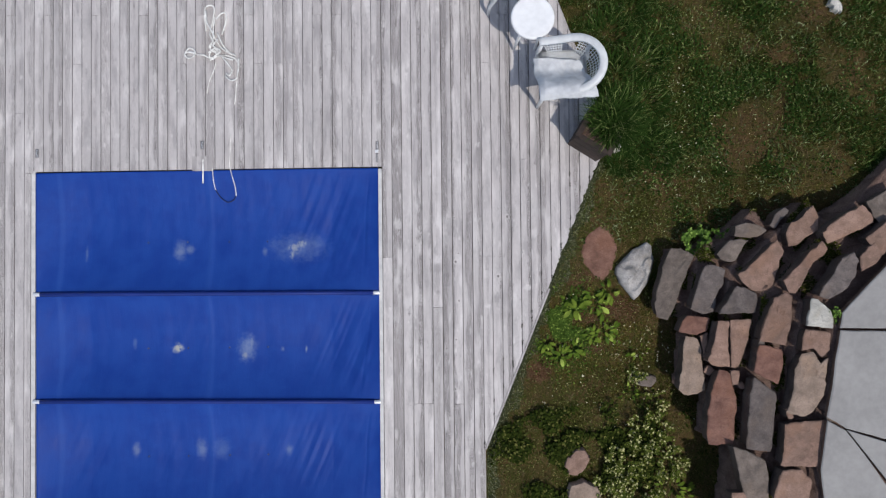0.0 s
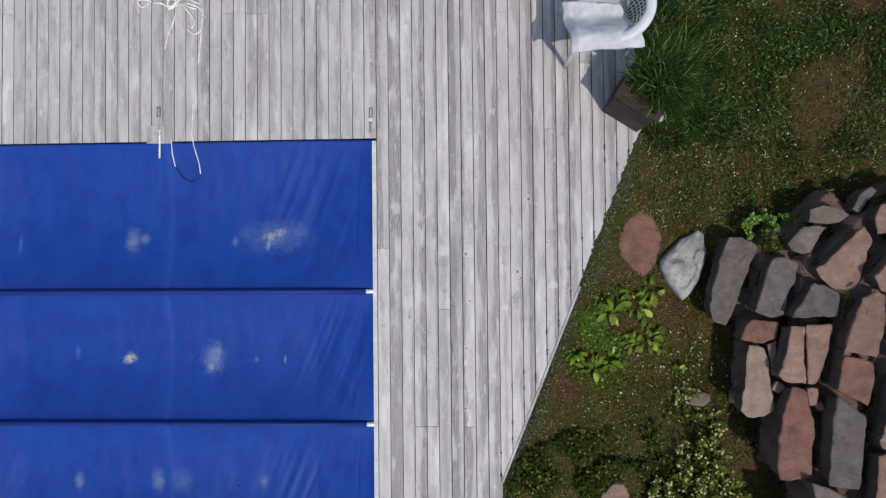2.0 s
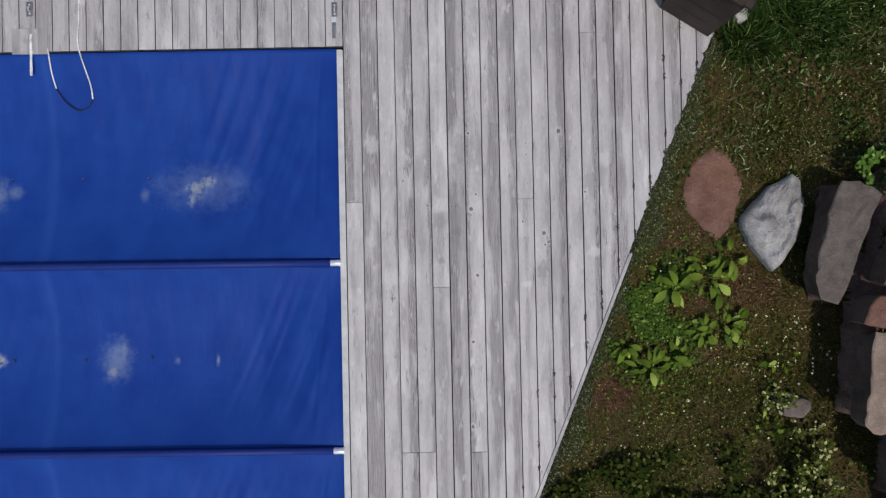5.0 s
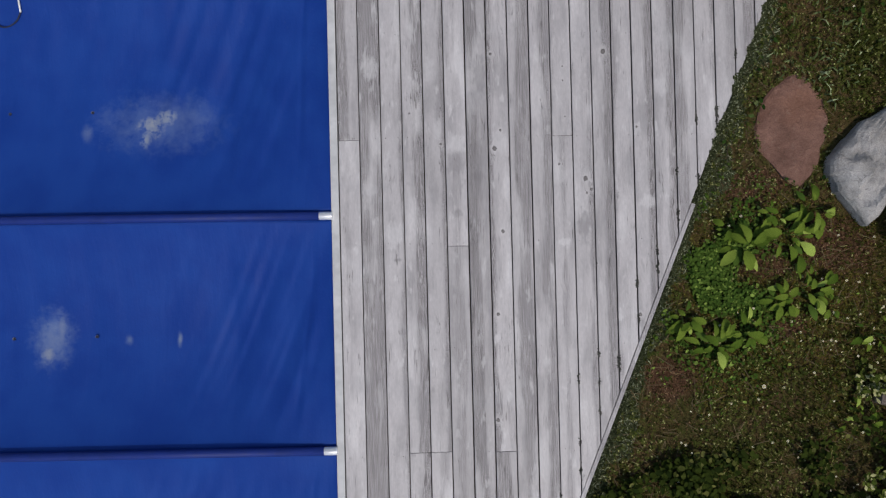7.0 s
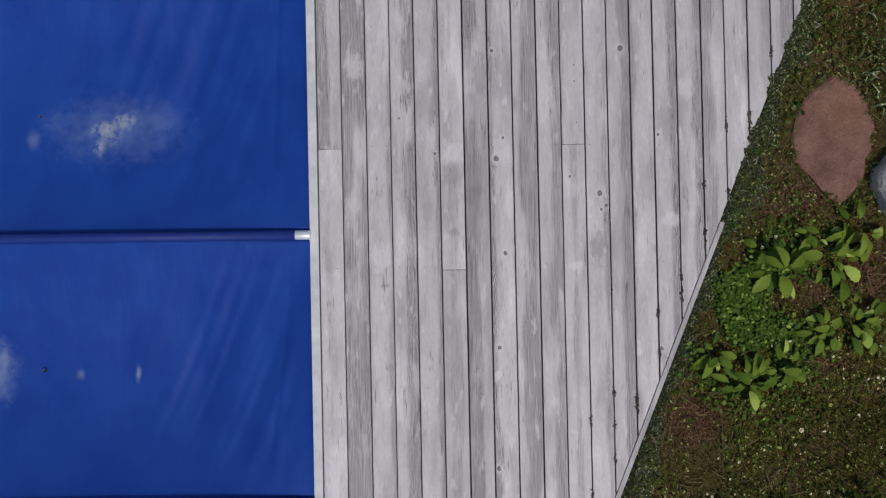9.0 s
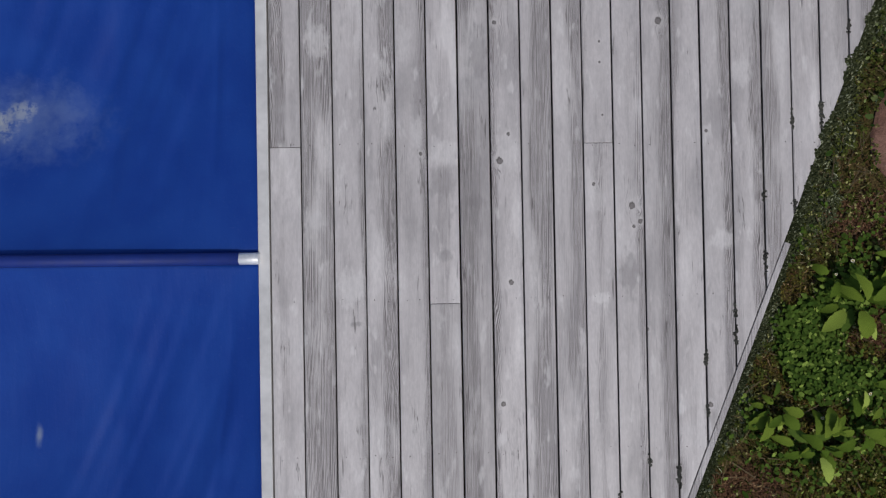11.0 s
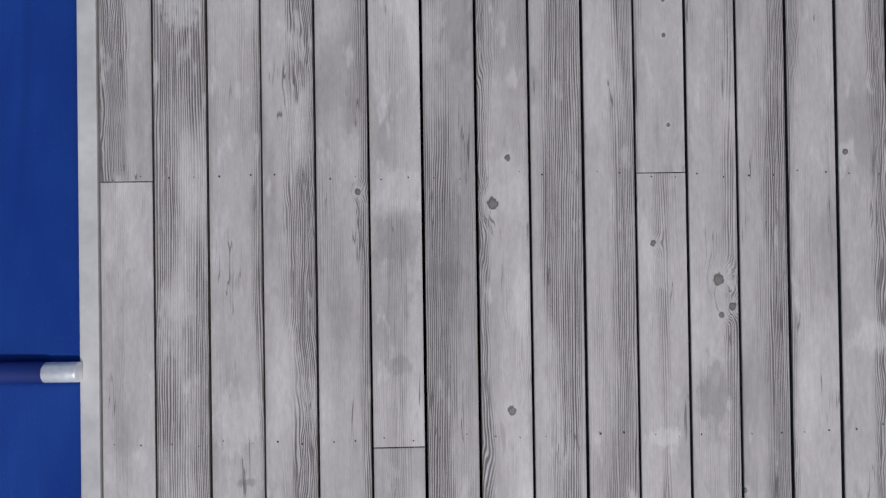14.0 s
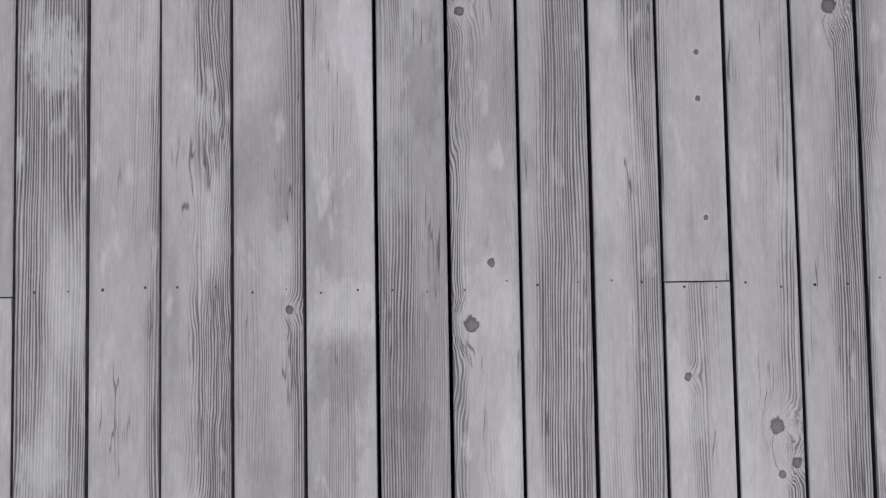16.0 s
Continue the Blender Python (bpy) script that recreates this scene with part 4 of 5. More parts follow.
# ---- rope, straps and anchors ----
def cord(name, pts, radius, label, category, steps=7):
    ob = part(name, tube_bm(smooth_path(pts, steps), radius, 6), CORD, None, "", True)
    return tagged(ob, label, category)


def tangle():
    """A rope thrown down in a long untidy heap, with a small coil beside it and two loose ends."""
    strands = [
        [(-1.718, 2.659), (-1.734, 2.861), (-1.688, 2.918), (-1.637, 2.889), (-1.655, 2.745), (-1.678, 2.631), (-1.633, 2.516)],
        [(-1.615, 2.774), (-1.564, 2.831), (-1.518, 2.831), (-1.519, 2.745), (-1.559, 2.619)],
        [(-1.632, 2.803), (-1.644, 2.63), (-1.605, 2.544), (-1.548, 2.469), (-1.452, 2.412)],
        [(-1.599, 2.63), (-1.548, 2.515), (-1.492, 2.446), (-1.418, 2.4)],
        [(-1.803, 2.413), (-1.735, 2.407), (-1.679, 2.378), (-1.605, 2.389), (-1.52, 2.406), (-1.418, 2.365), (-1.384, 2.296)],
        [(-1.69, 2.43), (-1.645, 2.458), (-1.605, 2.418), (-1.645, 2.367), (-1.679, 2.401), (-1.633, 2.47), (-1.577, 2.429)],
        [(-1.549, 2.383), (-1.492, 2.314), (-1.453, 2.251), (-1.476, 2.199), (-1.509, 2.217)],
        [(-1.384, 2.371), (-1.39, 2.256), (-1.408, 2.17), (-1.464, 2.148), (-1.521, 2.194)],
        [(-1.678, 2.619), (-1.644, 2.544), (-1.678, 2.487), (-1.622, 2.43), (-1.52, 2.377), (-1.441, 2.354)],
        [(-1.916, 2.431), (-1.871, 2.476), (-1.82, 2.442), (-1.832, 2.39), (-1.888, 2.373), (-1.922, 2.414), (-1.877, 2.436), (-1.803, 2.413)],
        [(-1.711, 2.849), (-1.7, 2.734), (-1.633, 2.596), (-1.667, 2.47)],
        [(-1.588, 2.561), (-1.633, 2.493), (-1.565, 2.446), (-1.611, 2.401), (-1.668, 2.344)],
    ]
    rng = random.Random(4)
    for n, line in enumerate(strands):
        lift = 0.007 + 0.0035 * n
        cord("rope_strand", [(x, y, lift + 0.012 * rng.random()) for x, y in line], 0.0078, "tangled whitish rope lying in a heap on the deck", "rope", 6)
    cord("rope_end", [(x, y, 0.005) for x, y in [(-1.622, 2.343), (-1.645, 2.258), (-1.691, 2.143), (-1.714, 2.029)]], 0.0048, "loose thin whitish rope end on the deck", "rope")
    cord("rope_end", [(x, y, 0.005) for x, y in [(-1.402, 2.228), (-1.413, 2.142), (-1.425, 2.027), (-1.437, 1.913)]], 0.0048, "loose thin whitish rope end on the deck", "rope")


tangle()
loop = thing("cover_rope", pose(0, 0, 0), "thin white pull rope looped over the edge of the cover", "rope")
for name, mat, line in (
    ("rope", CORD, [(-1.478, 1.62, 0.005), (-1.484, 1.430, 0.006), (-1.486, 1.280, 0.008), (-1.455, 1.090, -0.055), (-1.450, 1.000, -0.078)]),
    ("wet_rope", BLACK_CORD, [(-1.450, 1.000, -0.078), (-1.480, 0.955, -0.085), (-1.540, 0.935, -0.088), (-1.61, 0.985, -0.080), (-1.655, 1.06, -0.066)]),
    ("rope", CORD, [(-1.655, 1.06, -0.066), (-1.668, 1.150, -0.042), (-1.660, 1.275, 0.010)]),
):
    part(name, tube_bm(smooth_path(line, 7), 0.0044 if mat is CORD else 0.0036, 6), mat, loop, "dark navy stretch of the rope" if mat is not CORD else "", True)


def anchor(x, y, turn):
    t = thing("deck_anchor", pose(x, y, 0, 0, 0, turn), "small grey metal strap anchor screwed to the deck", "anchor", "strap anchors by the pool")
    part("base_plate", box_bm(0.034, 0.085, 0.005, (0, 0, 0.0025), 0.0015), DARK_METAL, t)
    part("eye", tube_bm([(0, 0.012 * math.cos(a), 0.006 + 0.012 * abs(math.sin(a))) for a in np.linspace(0, math.pi, 9)], 0.0035, 6), STEEL, t)
    for sy_ in (-0.026, 0.026):
        bm = bmesh.new()
        bmesh.ops.create_uvsphere(bm, u_segments=8, v_segments=5, radius=0.006, matrix=pose(0, sy_, 0.004) @ Matrix.Diagonal((1, 1, 0.5, 1)))
        part("screw", bm, STEEL, t)
    return t


anchor(-3.407, 1.432, 0)
anchor(-1.764, 1.506, 0)
anchor(-0.005, 1.49, 0)
hatch = thing("floor_plate", pose(-1.765, 1.318, 0), "square grey wooden lid let into the deck", "lid")
part("lid", box_bm(0.20, 0.15, 0.004, (0, 0, 0.003), 0.001), WOOD, hatch)
part("strap", box_bm(0.014, 0.24, 0.003, (0.01, -0.08, 0.0085), 0.001), CORD, hatch, "white webbing strap")
ob = thing("ratchet_strap", pose(-0.01, 1.40, 0), "short grey strap between anchor and cover corner", "strap")
part("webbing", box_bm(0.022, 0.16, 0.003, (0, 0, 0.002), 0.001), DARK_METAL, ob)
part("buckle", box_bm(0.032, 0.03, 0.010, (0, 0.03, 0.006), 0.003), STEEL, ob, "bright buckle")


# ---- garden furniture ----
def chair():
    """A white moulded armchair that faces -x, its middle at the origin."""
    t = thing("garden_chair", pose(0, 0, 0), "white moulded plastic garden armchair with lattice back", "chair", "white garden furniture")
    # the rim: from one arm round the back to the other
    def rim(f):
        straight, r = 0.30, 0.245
        total = 2 * straight + math.pi * r
        d = f * total
        if d < straight:
            x, y = -0.285 + d, r
        elif d > total - straight:
            x, y = -0.285 + (total - d), -r
        else:
            a = (d - straight) / r
            x, y = 0.015 + r * 1.05 * math.sin(a), r * math.cos(a)
        z = 0.63 + 0.11 * math.sin(math.pi * f) ** 1.6
        return Vector((x, y, z))
    n = 48
    bm = bmesh.new()
    rows = []
    for k in range(n + 1):
        p = rim(k / n)
        q = (rim(min(1, k / n + 0.01)) - rim(max(0, k / n - 0.01))).normalized()
        out = Vector((q.y, -q.x, 0)).normalized() * -1
        out = out if out.dot(Vector((p.x + 0.03, p.y, 0))) > 0 else -out
        prof = [(-0.046, -0.022), (-0.036, -0.004), (-0.004, 0.005), (0.026, -0.002), (0.036, -0.026), (0.026, -0.028), (-0.004, -0.010)]
        rows.append([bm.verts.new(p + out * a + Vector((0, 0, b))) for a, b in prof])
    for a, b in zip(rows, rows[1:]):
        for i in range(len(a)):
            bm.faces.new((a[i], b[i], b[(i + 1) % len(a)], a[(i + 1) % len(a)]))
    bm.faces.new(rows[0])
    bm.faces.new(rows[-1][::-1])
    bmesh.ops.recalc_face_normals(bm, faces=bm.faces[:])
    part("rim", bm, DULL, t, "", True)
    # the seat, dished, with rounded corners
    bm = bmesh.new()
    m = 14
    grid = {}
    for i in range(m + 1):
        for j in range(m + 1):
            u, v = i / m * 2 - 1, j / m * 2 - 1
            x, y = -0.03 + 0.225 * u, (0.225 - 0.03 * (u + 1) / 2) * v
            z = 0.425 - 0.018 * (1 - u * u) * (1 - v * v) - 0.02 * (u + 1) / 2 - (0.03 * (abs(u) ** 6 if u < 0 else 0))
            grid[i, j] = bm.verts.new((x, y, z))
    for i in range(m):
        for j in range(m):
            bm.faces.new((grid[i, j], grid[i + 1, j], grid[i + 1, j + 1], grid[i, j + 1]))
    bmesh.ops.solidify(bm, geom=bm.faces[:], thickness=0.006)
    part("seat", bm, DULL, t, "", True)
    # lattice of the back and the arms' sides
    openings = ((0.165, 0.275), (0.725, 0.835))
    count = 44
    for k in range(count + 1):
        f = 0.03 + 0.94 * k / count
        if any(a < f < b for a, b in openings):
            continue
        p = rim(f)
        low = Vector((0.02 + (p.x - 0.02) * 0.72, p.y * 0.78, 0.41))
        a, b = p + Vector((0, 0, -0.012)), low
        part("slat", tube_bm([a, a.lerp(b, 0.5) + Vector((p.x, p.y, 0)).normalized() * 0.012, b], 0.0042, 5), DULL, t)
    for g in (0.16, 0.3, 0.44, 0.58, 0.72, 0.86):
        for f0, f1 in ((0.03, 0.165), (0.275, 0.725), (0.835, 0.97)):
            line = []
            for k in range(17):
                p = rim(f0 + (f1 - f0) * k / 16)
                low = Vector((0.02 + (p.x - 0.02) * 0.72, p.y * 0.78, 0.41))
                line.append(p.lerp(low, g) + Vector((p.x, p.y, 0)).normalized() * 0.012 * math.sin(math.pi * g))
            part("cross_band", tube_bm(line, 0.0045, 5), DULL, t)
    # legs: the front ones carry the arms, the rear ones the back
    for x, y, top in ((-0.255, 0.225, 0.62), (-0.255, -0.225, 0.62), (0.20, 0.19, 0.60), (0.20, -0.19, 0.60)):
        k = 0.98
        bx = x * k + 0.01 if x < 0 else x + 0.06
        leg = tube_bm([(x, y, top), (x * 1.0, y * 1.0, 0.42), (bx, y * k, 0.2), (bx, y * k * 1.03, 0.0)], [0.020, 0.024, 0.020, 0.015], 8)
        part("leg", leg, DULL, t, "", True)
    return t


seat1 = chair()
seat1.matrix_world = pose(1.845, 2.105, 0, 0, 0, 4)
seat2 = copy_thing(seat1, pose(1.33, 3.07, 0, 0, 0, 196))
tagged(seat2, "white moulded plastic garden armchair beyond the table")


def towel():
    """A white towel thrown over the seat and one arm of the chair."""
    n = 40
    verts = []
    for j in range(n + 1):
        for i in range(n + 1):
            u, v = i / n, j / n
            x = -0.325 + (0.54 - 0.10 * v) * u + 0.02 * noise.noise((v * 3, 1, 2))
            y = -0.315 + (0.46 - 0.06 * u) * v + 0.018 * noise.noise((u * 4, 5, 2))
            arm = min(1.0, max(0.0, (0.02 - y) / 0.24))
            z = 0.478 + 0.21 * arm * arm * (3 - 2 * arm)
            z -= 0.9 * max(0.0, -0.275 - y) + 0.8 * max(0.0, -0.275 - x)
            z += 0.016 * noise.noise((u * 4, v * 4, 3)) + 0.008 * noise.noise((u * 10, v * 8, 1))
            verts.append((x, y, z))
    m = n + 1
    faces = [(j * m + i, j * m + i + 1, j * m + m + i + 1, j * m + m + i) for j in range(n) for i in range(n)]
    ob = new("towel", soup("towel", verts, faces, LINEN, True))
    md = ob.modifiers.new("thickness", "SOLIDIFY")
    md.thickness, md.offset = 0.008, -1
    ob.matrix_world = pose(1.845, 2.105, 0, 0, 0, 4)
    tagged(ob, "white towel thrown over the garden chair seat and arm", "towel")


towel()


def table():
    t = thing("side_table", pose(1.495, 2.565, 0), "small round white plastic garden side table", "table", "white garden furniture")
    bm = bmesh.new()
    n, prof = 40, [(0.0, 0.585), (0.15, 0.585), (0.185, 0.587), (0.198, 0.585), (0.204, 0.575), (0.203, 0.552), (0.194, 0.548), (0.19, 0.570), (0.0, 0.572)]
    rings = [[bm.verts.new((r * math.cos(math.tau * k / n), r * math.sin(math.tau * k / n), z)) for k in range(n)] if r else [bm.verts.new((0, 0, z))] for r, z in prof]
    for a, b in zip(rings, rings[1:]):
        for k in range(n):
            pick = [a[k % len(a)], b[k % len(b)], b[(k + 1) % len(b)], a[(k + 1) % len(a)]]
            bm.faces.new(list(dict.fromkeys(pick)))
    bmesh.ops.recalc_face_normals(bm, faces=bm.faces[:])
    part("tabletop", bm, PLASTIC, t, "", True)
    for k in range(4):
        a = radians(45 + 90 * k)
        c, s = math.cos(a), math.sin(a)
        part("leg", tube_bm([(0.13 * c, 0.13 * s, 0.575), (0.135 * c, 0.135 * s, 0.3), (0.15 * c, 0.15 * s, 0.0)], [0.022, 0.018, 0.014], 8), PLASTIC, t, "", True)


table()



def planter():
    t = thing("planter_box", pose(2.18, 1.575, 0, 0, 0, -32), "dark brown wooden planter box standing on the deck corner", "planter")
    w, d, h = 0.34, 0.42, 0.47
    for k in range(4):
        z = 0.060 + 0.117 * k
        for y in (-d / 2 + 0.011, d / 2 - 0.011):
            part("board", box_bm(w, 0.022, 0.110, (0, y, z), 0.004), BROWN, t)
        for x in (-w / 2 + 0.011, w / 2 - 0.011):
            part("board", box_bm(0.022, d - 0.05, 0.110, (x, 0, z), 0.004), BROWN, t)
    for x in (-w / 2, w / 2):
        part("rim", box_bm(0.05, d + 0.03, 0.018, (x, 0, h + 0.012), 0.004), BROWN, t)
    for y in (-d / 2, d / 2):
        part("rim", box_bm(w - 0.052, 0.05, 0.018, (0, y, h + 0.012), 0.004), BROWN, t)
    bm = bmesh.new()
    bmesh.ops.create_grid(bm, x_segments=10, y_segments=12, size=0.5, matrix=pose(0, 0, h - 0.05) @ Matrix.Diagonal((w - 0.046, d - 0.046, 1, 1)))
    for v in bm.verts:
        v.co.z += 0.012 * noise.noise(v.co * 18)
    bmesh.ops.solidify(bm, geom=bm.faces[:], thickness=0.02)
    part("soil", bm, SOIL, t, "dark potting soil")


planter()

# ---- plants ----
rng = np.random.default_rng(5)


def free_lawn(x, y, by=0.03):
    if on_deck(x, y, by) or x < BEND[0]:
        return False
    if bank(x, y) is not None:
        return False
    if ((x - 2.25) / 0.165) ** 2 + ((y - 0.385) / 0.25) ** 2 < 1 or ((x - 2.595) / 0.15) ** 2 + ((y - 0.17) / 0.25) ** 2 < 1:
        return False
    return True


def scatter(count, x0, x1, y0, y1, want):
    out = []
    while len(out) < count:
        x, y = rng.uniform(x0, x1), rng.uniform(y0, y1)
        if rng.random() < want(x, y) and free_lawn(x, y):
            out.append((x, y))
    return out


def lush(x, y):
    return min(1.0, max(0.16, 0.46 + 1.7 * noise.noise((x * 1.7, y * 1.7, 4.0)) + 0.8 * noise.noise((x * 5, y * 5, 1.0)) + 0.2 * (y > 1.4) - 0.3 * (y < 0.3) - 0.22 * (0.3 <= y < 1.15)))


def blades(name, places, height, width, mat, spread=0.9):
    verts, faces = [], []
    for x, y in places:
        z = lawn(x, y) - 0.004
        a, h, w = rng.uniform(0, math.tau), height * rng.uniform(0.5, 1.3), width * rng.uniform(0.7, 1.3)
        lean = spread * rng.uniform(0.2, 1.0) * h
        b = a + rng.uniform(-0.6, 0.6)
        c, s = math.cos(a), math.sin(a)
        dx, dy = math.cos(b + 1.57) * w / 2, math.sin(b + 1.57) * w / 2
        k = len(verts)
        verts += [(x - dx, y - dy, z), (x + dx, y + dy, z), (x + c * lean * 0.4 + dx * 0.8, y + s * lean * 0.4 + dy * 0.8, z + h * 0.6), (x + c * lean * 0.4 - dx * 0.8, y + s * lean * 0.4 - dy * 0.8, z + h * 0.6), (x + c * lean, y + s * lean, z + h * (1.0 - 0.3 * spread))]
        faces += [(k, k + 1, k + 2, k + 3), (k + 3, k + 2, k + 4)]
    return soup(name, verts, faces, mat)


grass = new("grass", blades("grass", scatter(80000, 1.0, 5.4, -2.7, 3.5, lush), 0.036, 0.0046, GRASS))
tagged(grass, "short uneven lawn grass with bare patches", "grass", kind="stuff")
long_grass = new("long_grass", blades("long_grass", scatter(13000, 1.9, 5.4, 1.15, 3.5, lambda x, y: 0.05 + 0.95 * (noise.noise((x * 1.7, y * 1.7, 4.0)) + 0.5 * noise.noise((x * 5, y * 5, 1.0)) > 0.0)), 0.075, 0.007, TALL, 1.2))
# light-coloured leaves that put glints into the lawn
tagged(new("leaf_glints", blades("leaf_glints", scatter(3600, 2.0, 5.4, 0.5, 3.5, lambda x, y: 0.15 + 0.85 * (noise.noise((x * 2.6, y * 2.6, 14.0)) > 0.02)), 0.045, 0.011, leaf_mat("glint_pale_leaves", (0.075, 0.100, 0.035), (0.150, 0.185, 0.075), (0.22, 0.25, 0.13)), 1.5)), "small pale leaves coloured as glints on the lawn", "weeds", kind="stuff")
tagged(long_grass, "longer dark green grass tufts in the lawn", "grass", kind="stuff")


def clover(places):
    verts, faces = [], []
    for x, y in places:
        z = lawn(x, y) + rng.uniform(0.004, 0.022)
        a0, r = rng.uniform(0, math.tau), rng.uniform(0.004, 0.0085)
        tx, ty = rng.uniform(-0.35, 0.35, 2)
        for q in range(3):
            a = a0 + q * math.tau / 3
            c, s = math.cos(a), math.sin(a)
            k = len(verts)
            for u, v in ((0.1, 0), (0.9, -0.62), (1.45, -0.35), (1.45, 0.35), (0.9, 0.62)):
                px, py = (u * c - v * s) * r, (u * s + v * c) * r
                verts.append((x + px, y + py, z + px * tx + py * ty + 0.15 * r * abs(v)))
            faces.append((k, k + 1, k + 2, k + 3, k + 4))
    return soup("clover", verts, faces, CLOVER)


near_edge = lambda x, y: 1.0 if y < low_edge(x) + 1.3 and y > low_edge(x - 0.45) - 2 and noise.noise((x * 2.2, y * 2.2, 6)) > -0.25 else 0.25  # noqa: E731
tagged(new("clover", clover(scatter(16000, 1.0, 4.4, -2.5, 3.2, near_edge))), "low clover and moss leaves in the lawn", "clover", kind="stuff")


def straw(places):
    verts, faces = [], []
    for x, y in places:
        z = lawn(x, y) + rng.uniform(0.003, 0.02)
        a, l, w = rng.uniform(0, math.tau), rng.uniform(0.012, 0.05), rng.uniform(0.0008, 0.0018)
        c, s = math.cos(a), math.sin(a)
        k = len(verts)
        verts += [(x - c * l - s * w, y - s * l + c * w, z), (x + c * l - s * w, y + s * l + c * w, z + 0.004), (x + c * l + s * w, y + s * l - c * w, z + 0.004), (x - c * l + s * w, y - s * l - c * w, z)]
        faces.append((k, k + 1, k + 2, k + 3))
    return soup("dry_straw", verts, faces, plain("dry_straw", (0.12, 0.088, 0.042), 0.9, 0, 0.3, 8))


tagged(new("dry_straw", straw(scatter(2200, 1.0, 4.6, -2.5, 3.3, lambda x, y: 1.1 - lush(x, y)))), "dry brown straw and moss stems in the lawn", "straw", kind="stuff")


MOSS_Y = leaf_mat("yellow_green_moss", (0.074, 0.066, 0.012), (0.132, 0.108, 0.020), (0.150, 0.138, 0.036))
MOSS_B = leaf_mat("brown_moss", (0.090, 0.050, 0.022), (0.142, 0.084, 0.038), (0.185, 0.124, 0.064))
tagged(new("moss", blades("moss", scatter(15000, 1.5, 2.9, -1.25, 0.15, lambda x, y: max(0.0, 1.1 - ((x - 2.2) / 0.62) ** 2 - ((y + 0.45) / 0.6) ** 2 + 0.9 * noise.noise((x * 3, y * 3, 7))) * (1.0 - 0.85 * bare(x, y))), 0.016, 0.005, MOSS_Y, 1.4)), "yellow-green moss and fine weeds in the flower bed", "moss", kind="stuff")
tagged(new("brown_moss", blades("brown_moss", scatter(24000, 1.2, 5.2, -2.3, 3.3, lambda x, y: max(0.0, 0.62 - 1.3 * lush(x, y) + 0.35 * (y < 1.15))), 0.018, 0.005, MOSS_B, 1.4)), "withered brown moss patches in the lawn", "moss", kind="stuff")
MOSS_R = leaf_mat("red_brown_moss", (0.080, 0.040, 0.022), (0.140, 0.072, 0.040), (0.170, 0.105, 0.060))
tagged(new("withered_moss", blades("withered_moss", scatter(7000, 1.4, 3.1, -1.0, 1.35, bare), 0.016, 0.006, MOSS_R, 1.5)), "red-brown withered moss on bare earth between the weeds", "moss", kind="stuff")
MOSS_G = leaf_mat("grey_green_lichen", (0.042, 0.050, 0.022), (0.085, 0.096, 0.045), (0.21, 0.22, 0.14))
tagged(new("lichen", blades("lichen", scatter(22000, 1.0, 2.6, -2.3, 1.6, lambda x, y: 1.0 if on_deck(x - 0.13 - 0.12 * noise.noise((x * 6, y * 6, 3)), y) else 0.0), 0.024, 0.005, MOSS_G, 1.3)), "speckled grey-green lichen and grit along the deck edge", "lichen", kind="stuff")
IVY_SHADE = leaf_mat("shade_dark_creeper", (0.016, 0.026, 0.005), (0.036, 0.050, 0.008), (0.085, 0.085, 0.024))


def creeper(count, mat, mx, my, wx, wy, low, high, want, tall):
    """Small leaves in the air just over the soil, thrown round one place and thinned by a patchy wish."""
    verts, faces = [], []
    while len(faces) < count:
        x, y = rng.normal(mx, wx), rng.normal(my, wy)
        if not free_lawn(x, y, 0.06) or not want(x, y):
            continue
        z = lawn(x, y) + tall * rng.random() * (0.6 + 0.8 * max(0, 0.5 + noise.noise((x * 5, y * 5, 0))))
        a, r = rng.uniform(0, math.tau), rng.uniform(low, high)
        c, s = math.cos(a), math.sin(a)
        tx, ty = rng.uniform(-0.6, 0.6, 2)
        k = len(verts)
        for u, v in ((-1, 0), (-0.2, -0.7), (0.7, -0.45), (1.1, 0), (0.7, 0.45), (-0.2, 0.7)):
            px, py = (u * c - v * s) * r, (u * s + v * c) * r
            verts.append((x + px, y + py, z + px * tx + py * ty))
        faces.append(tuple(range(k, k + 6)))
    return soup("creeper", verts, faces, mat)


def shady(x, y):
    return y < -1.20 - 0.25 * noise.noise((x * 2, y * 2, 2)) + 0.25 * (x - 1.6) and noise.noise((x * 3.5, y * 3.5, 5)) > -0.08 + 0.3 * rng.random()


# ground leaves with the shade round the shrubs put into their dark green
tagged(new("creeper", creeper(9000, IVY_SHADE, 1.98, -1.68, 0.42, 0.30, 0.008, 0.02, shady, 0.09)), "low green leaves, darkened for the shade round the flower bed's shrubs", "ground cover", kind="stuff")
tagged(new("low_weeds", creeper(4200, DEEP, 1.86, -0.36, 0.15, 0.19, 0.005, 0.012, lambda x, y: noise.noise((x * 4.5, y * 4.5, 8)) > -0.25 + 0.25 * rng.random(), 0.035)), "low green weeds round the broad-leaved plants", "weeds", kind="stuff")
tagged(new("lawn_weeds", creeper(5200, TALL, 3.4, 1.9, 0.9, 0.75, 0.006, 0.015, lambda x, y: noise.noise((x * 2.2, y * 2.2, 18)) > 0.0 + 0.2 * rng.random(), 0.05)), "dark green leafy weeds spread through the lawn", "weeds", kind="stuff")


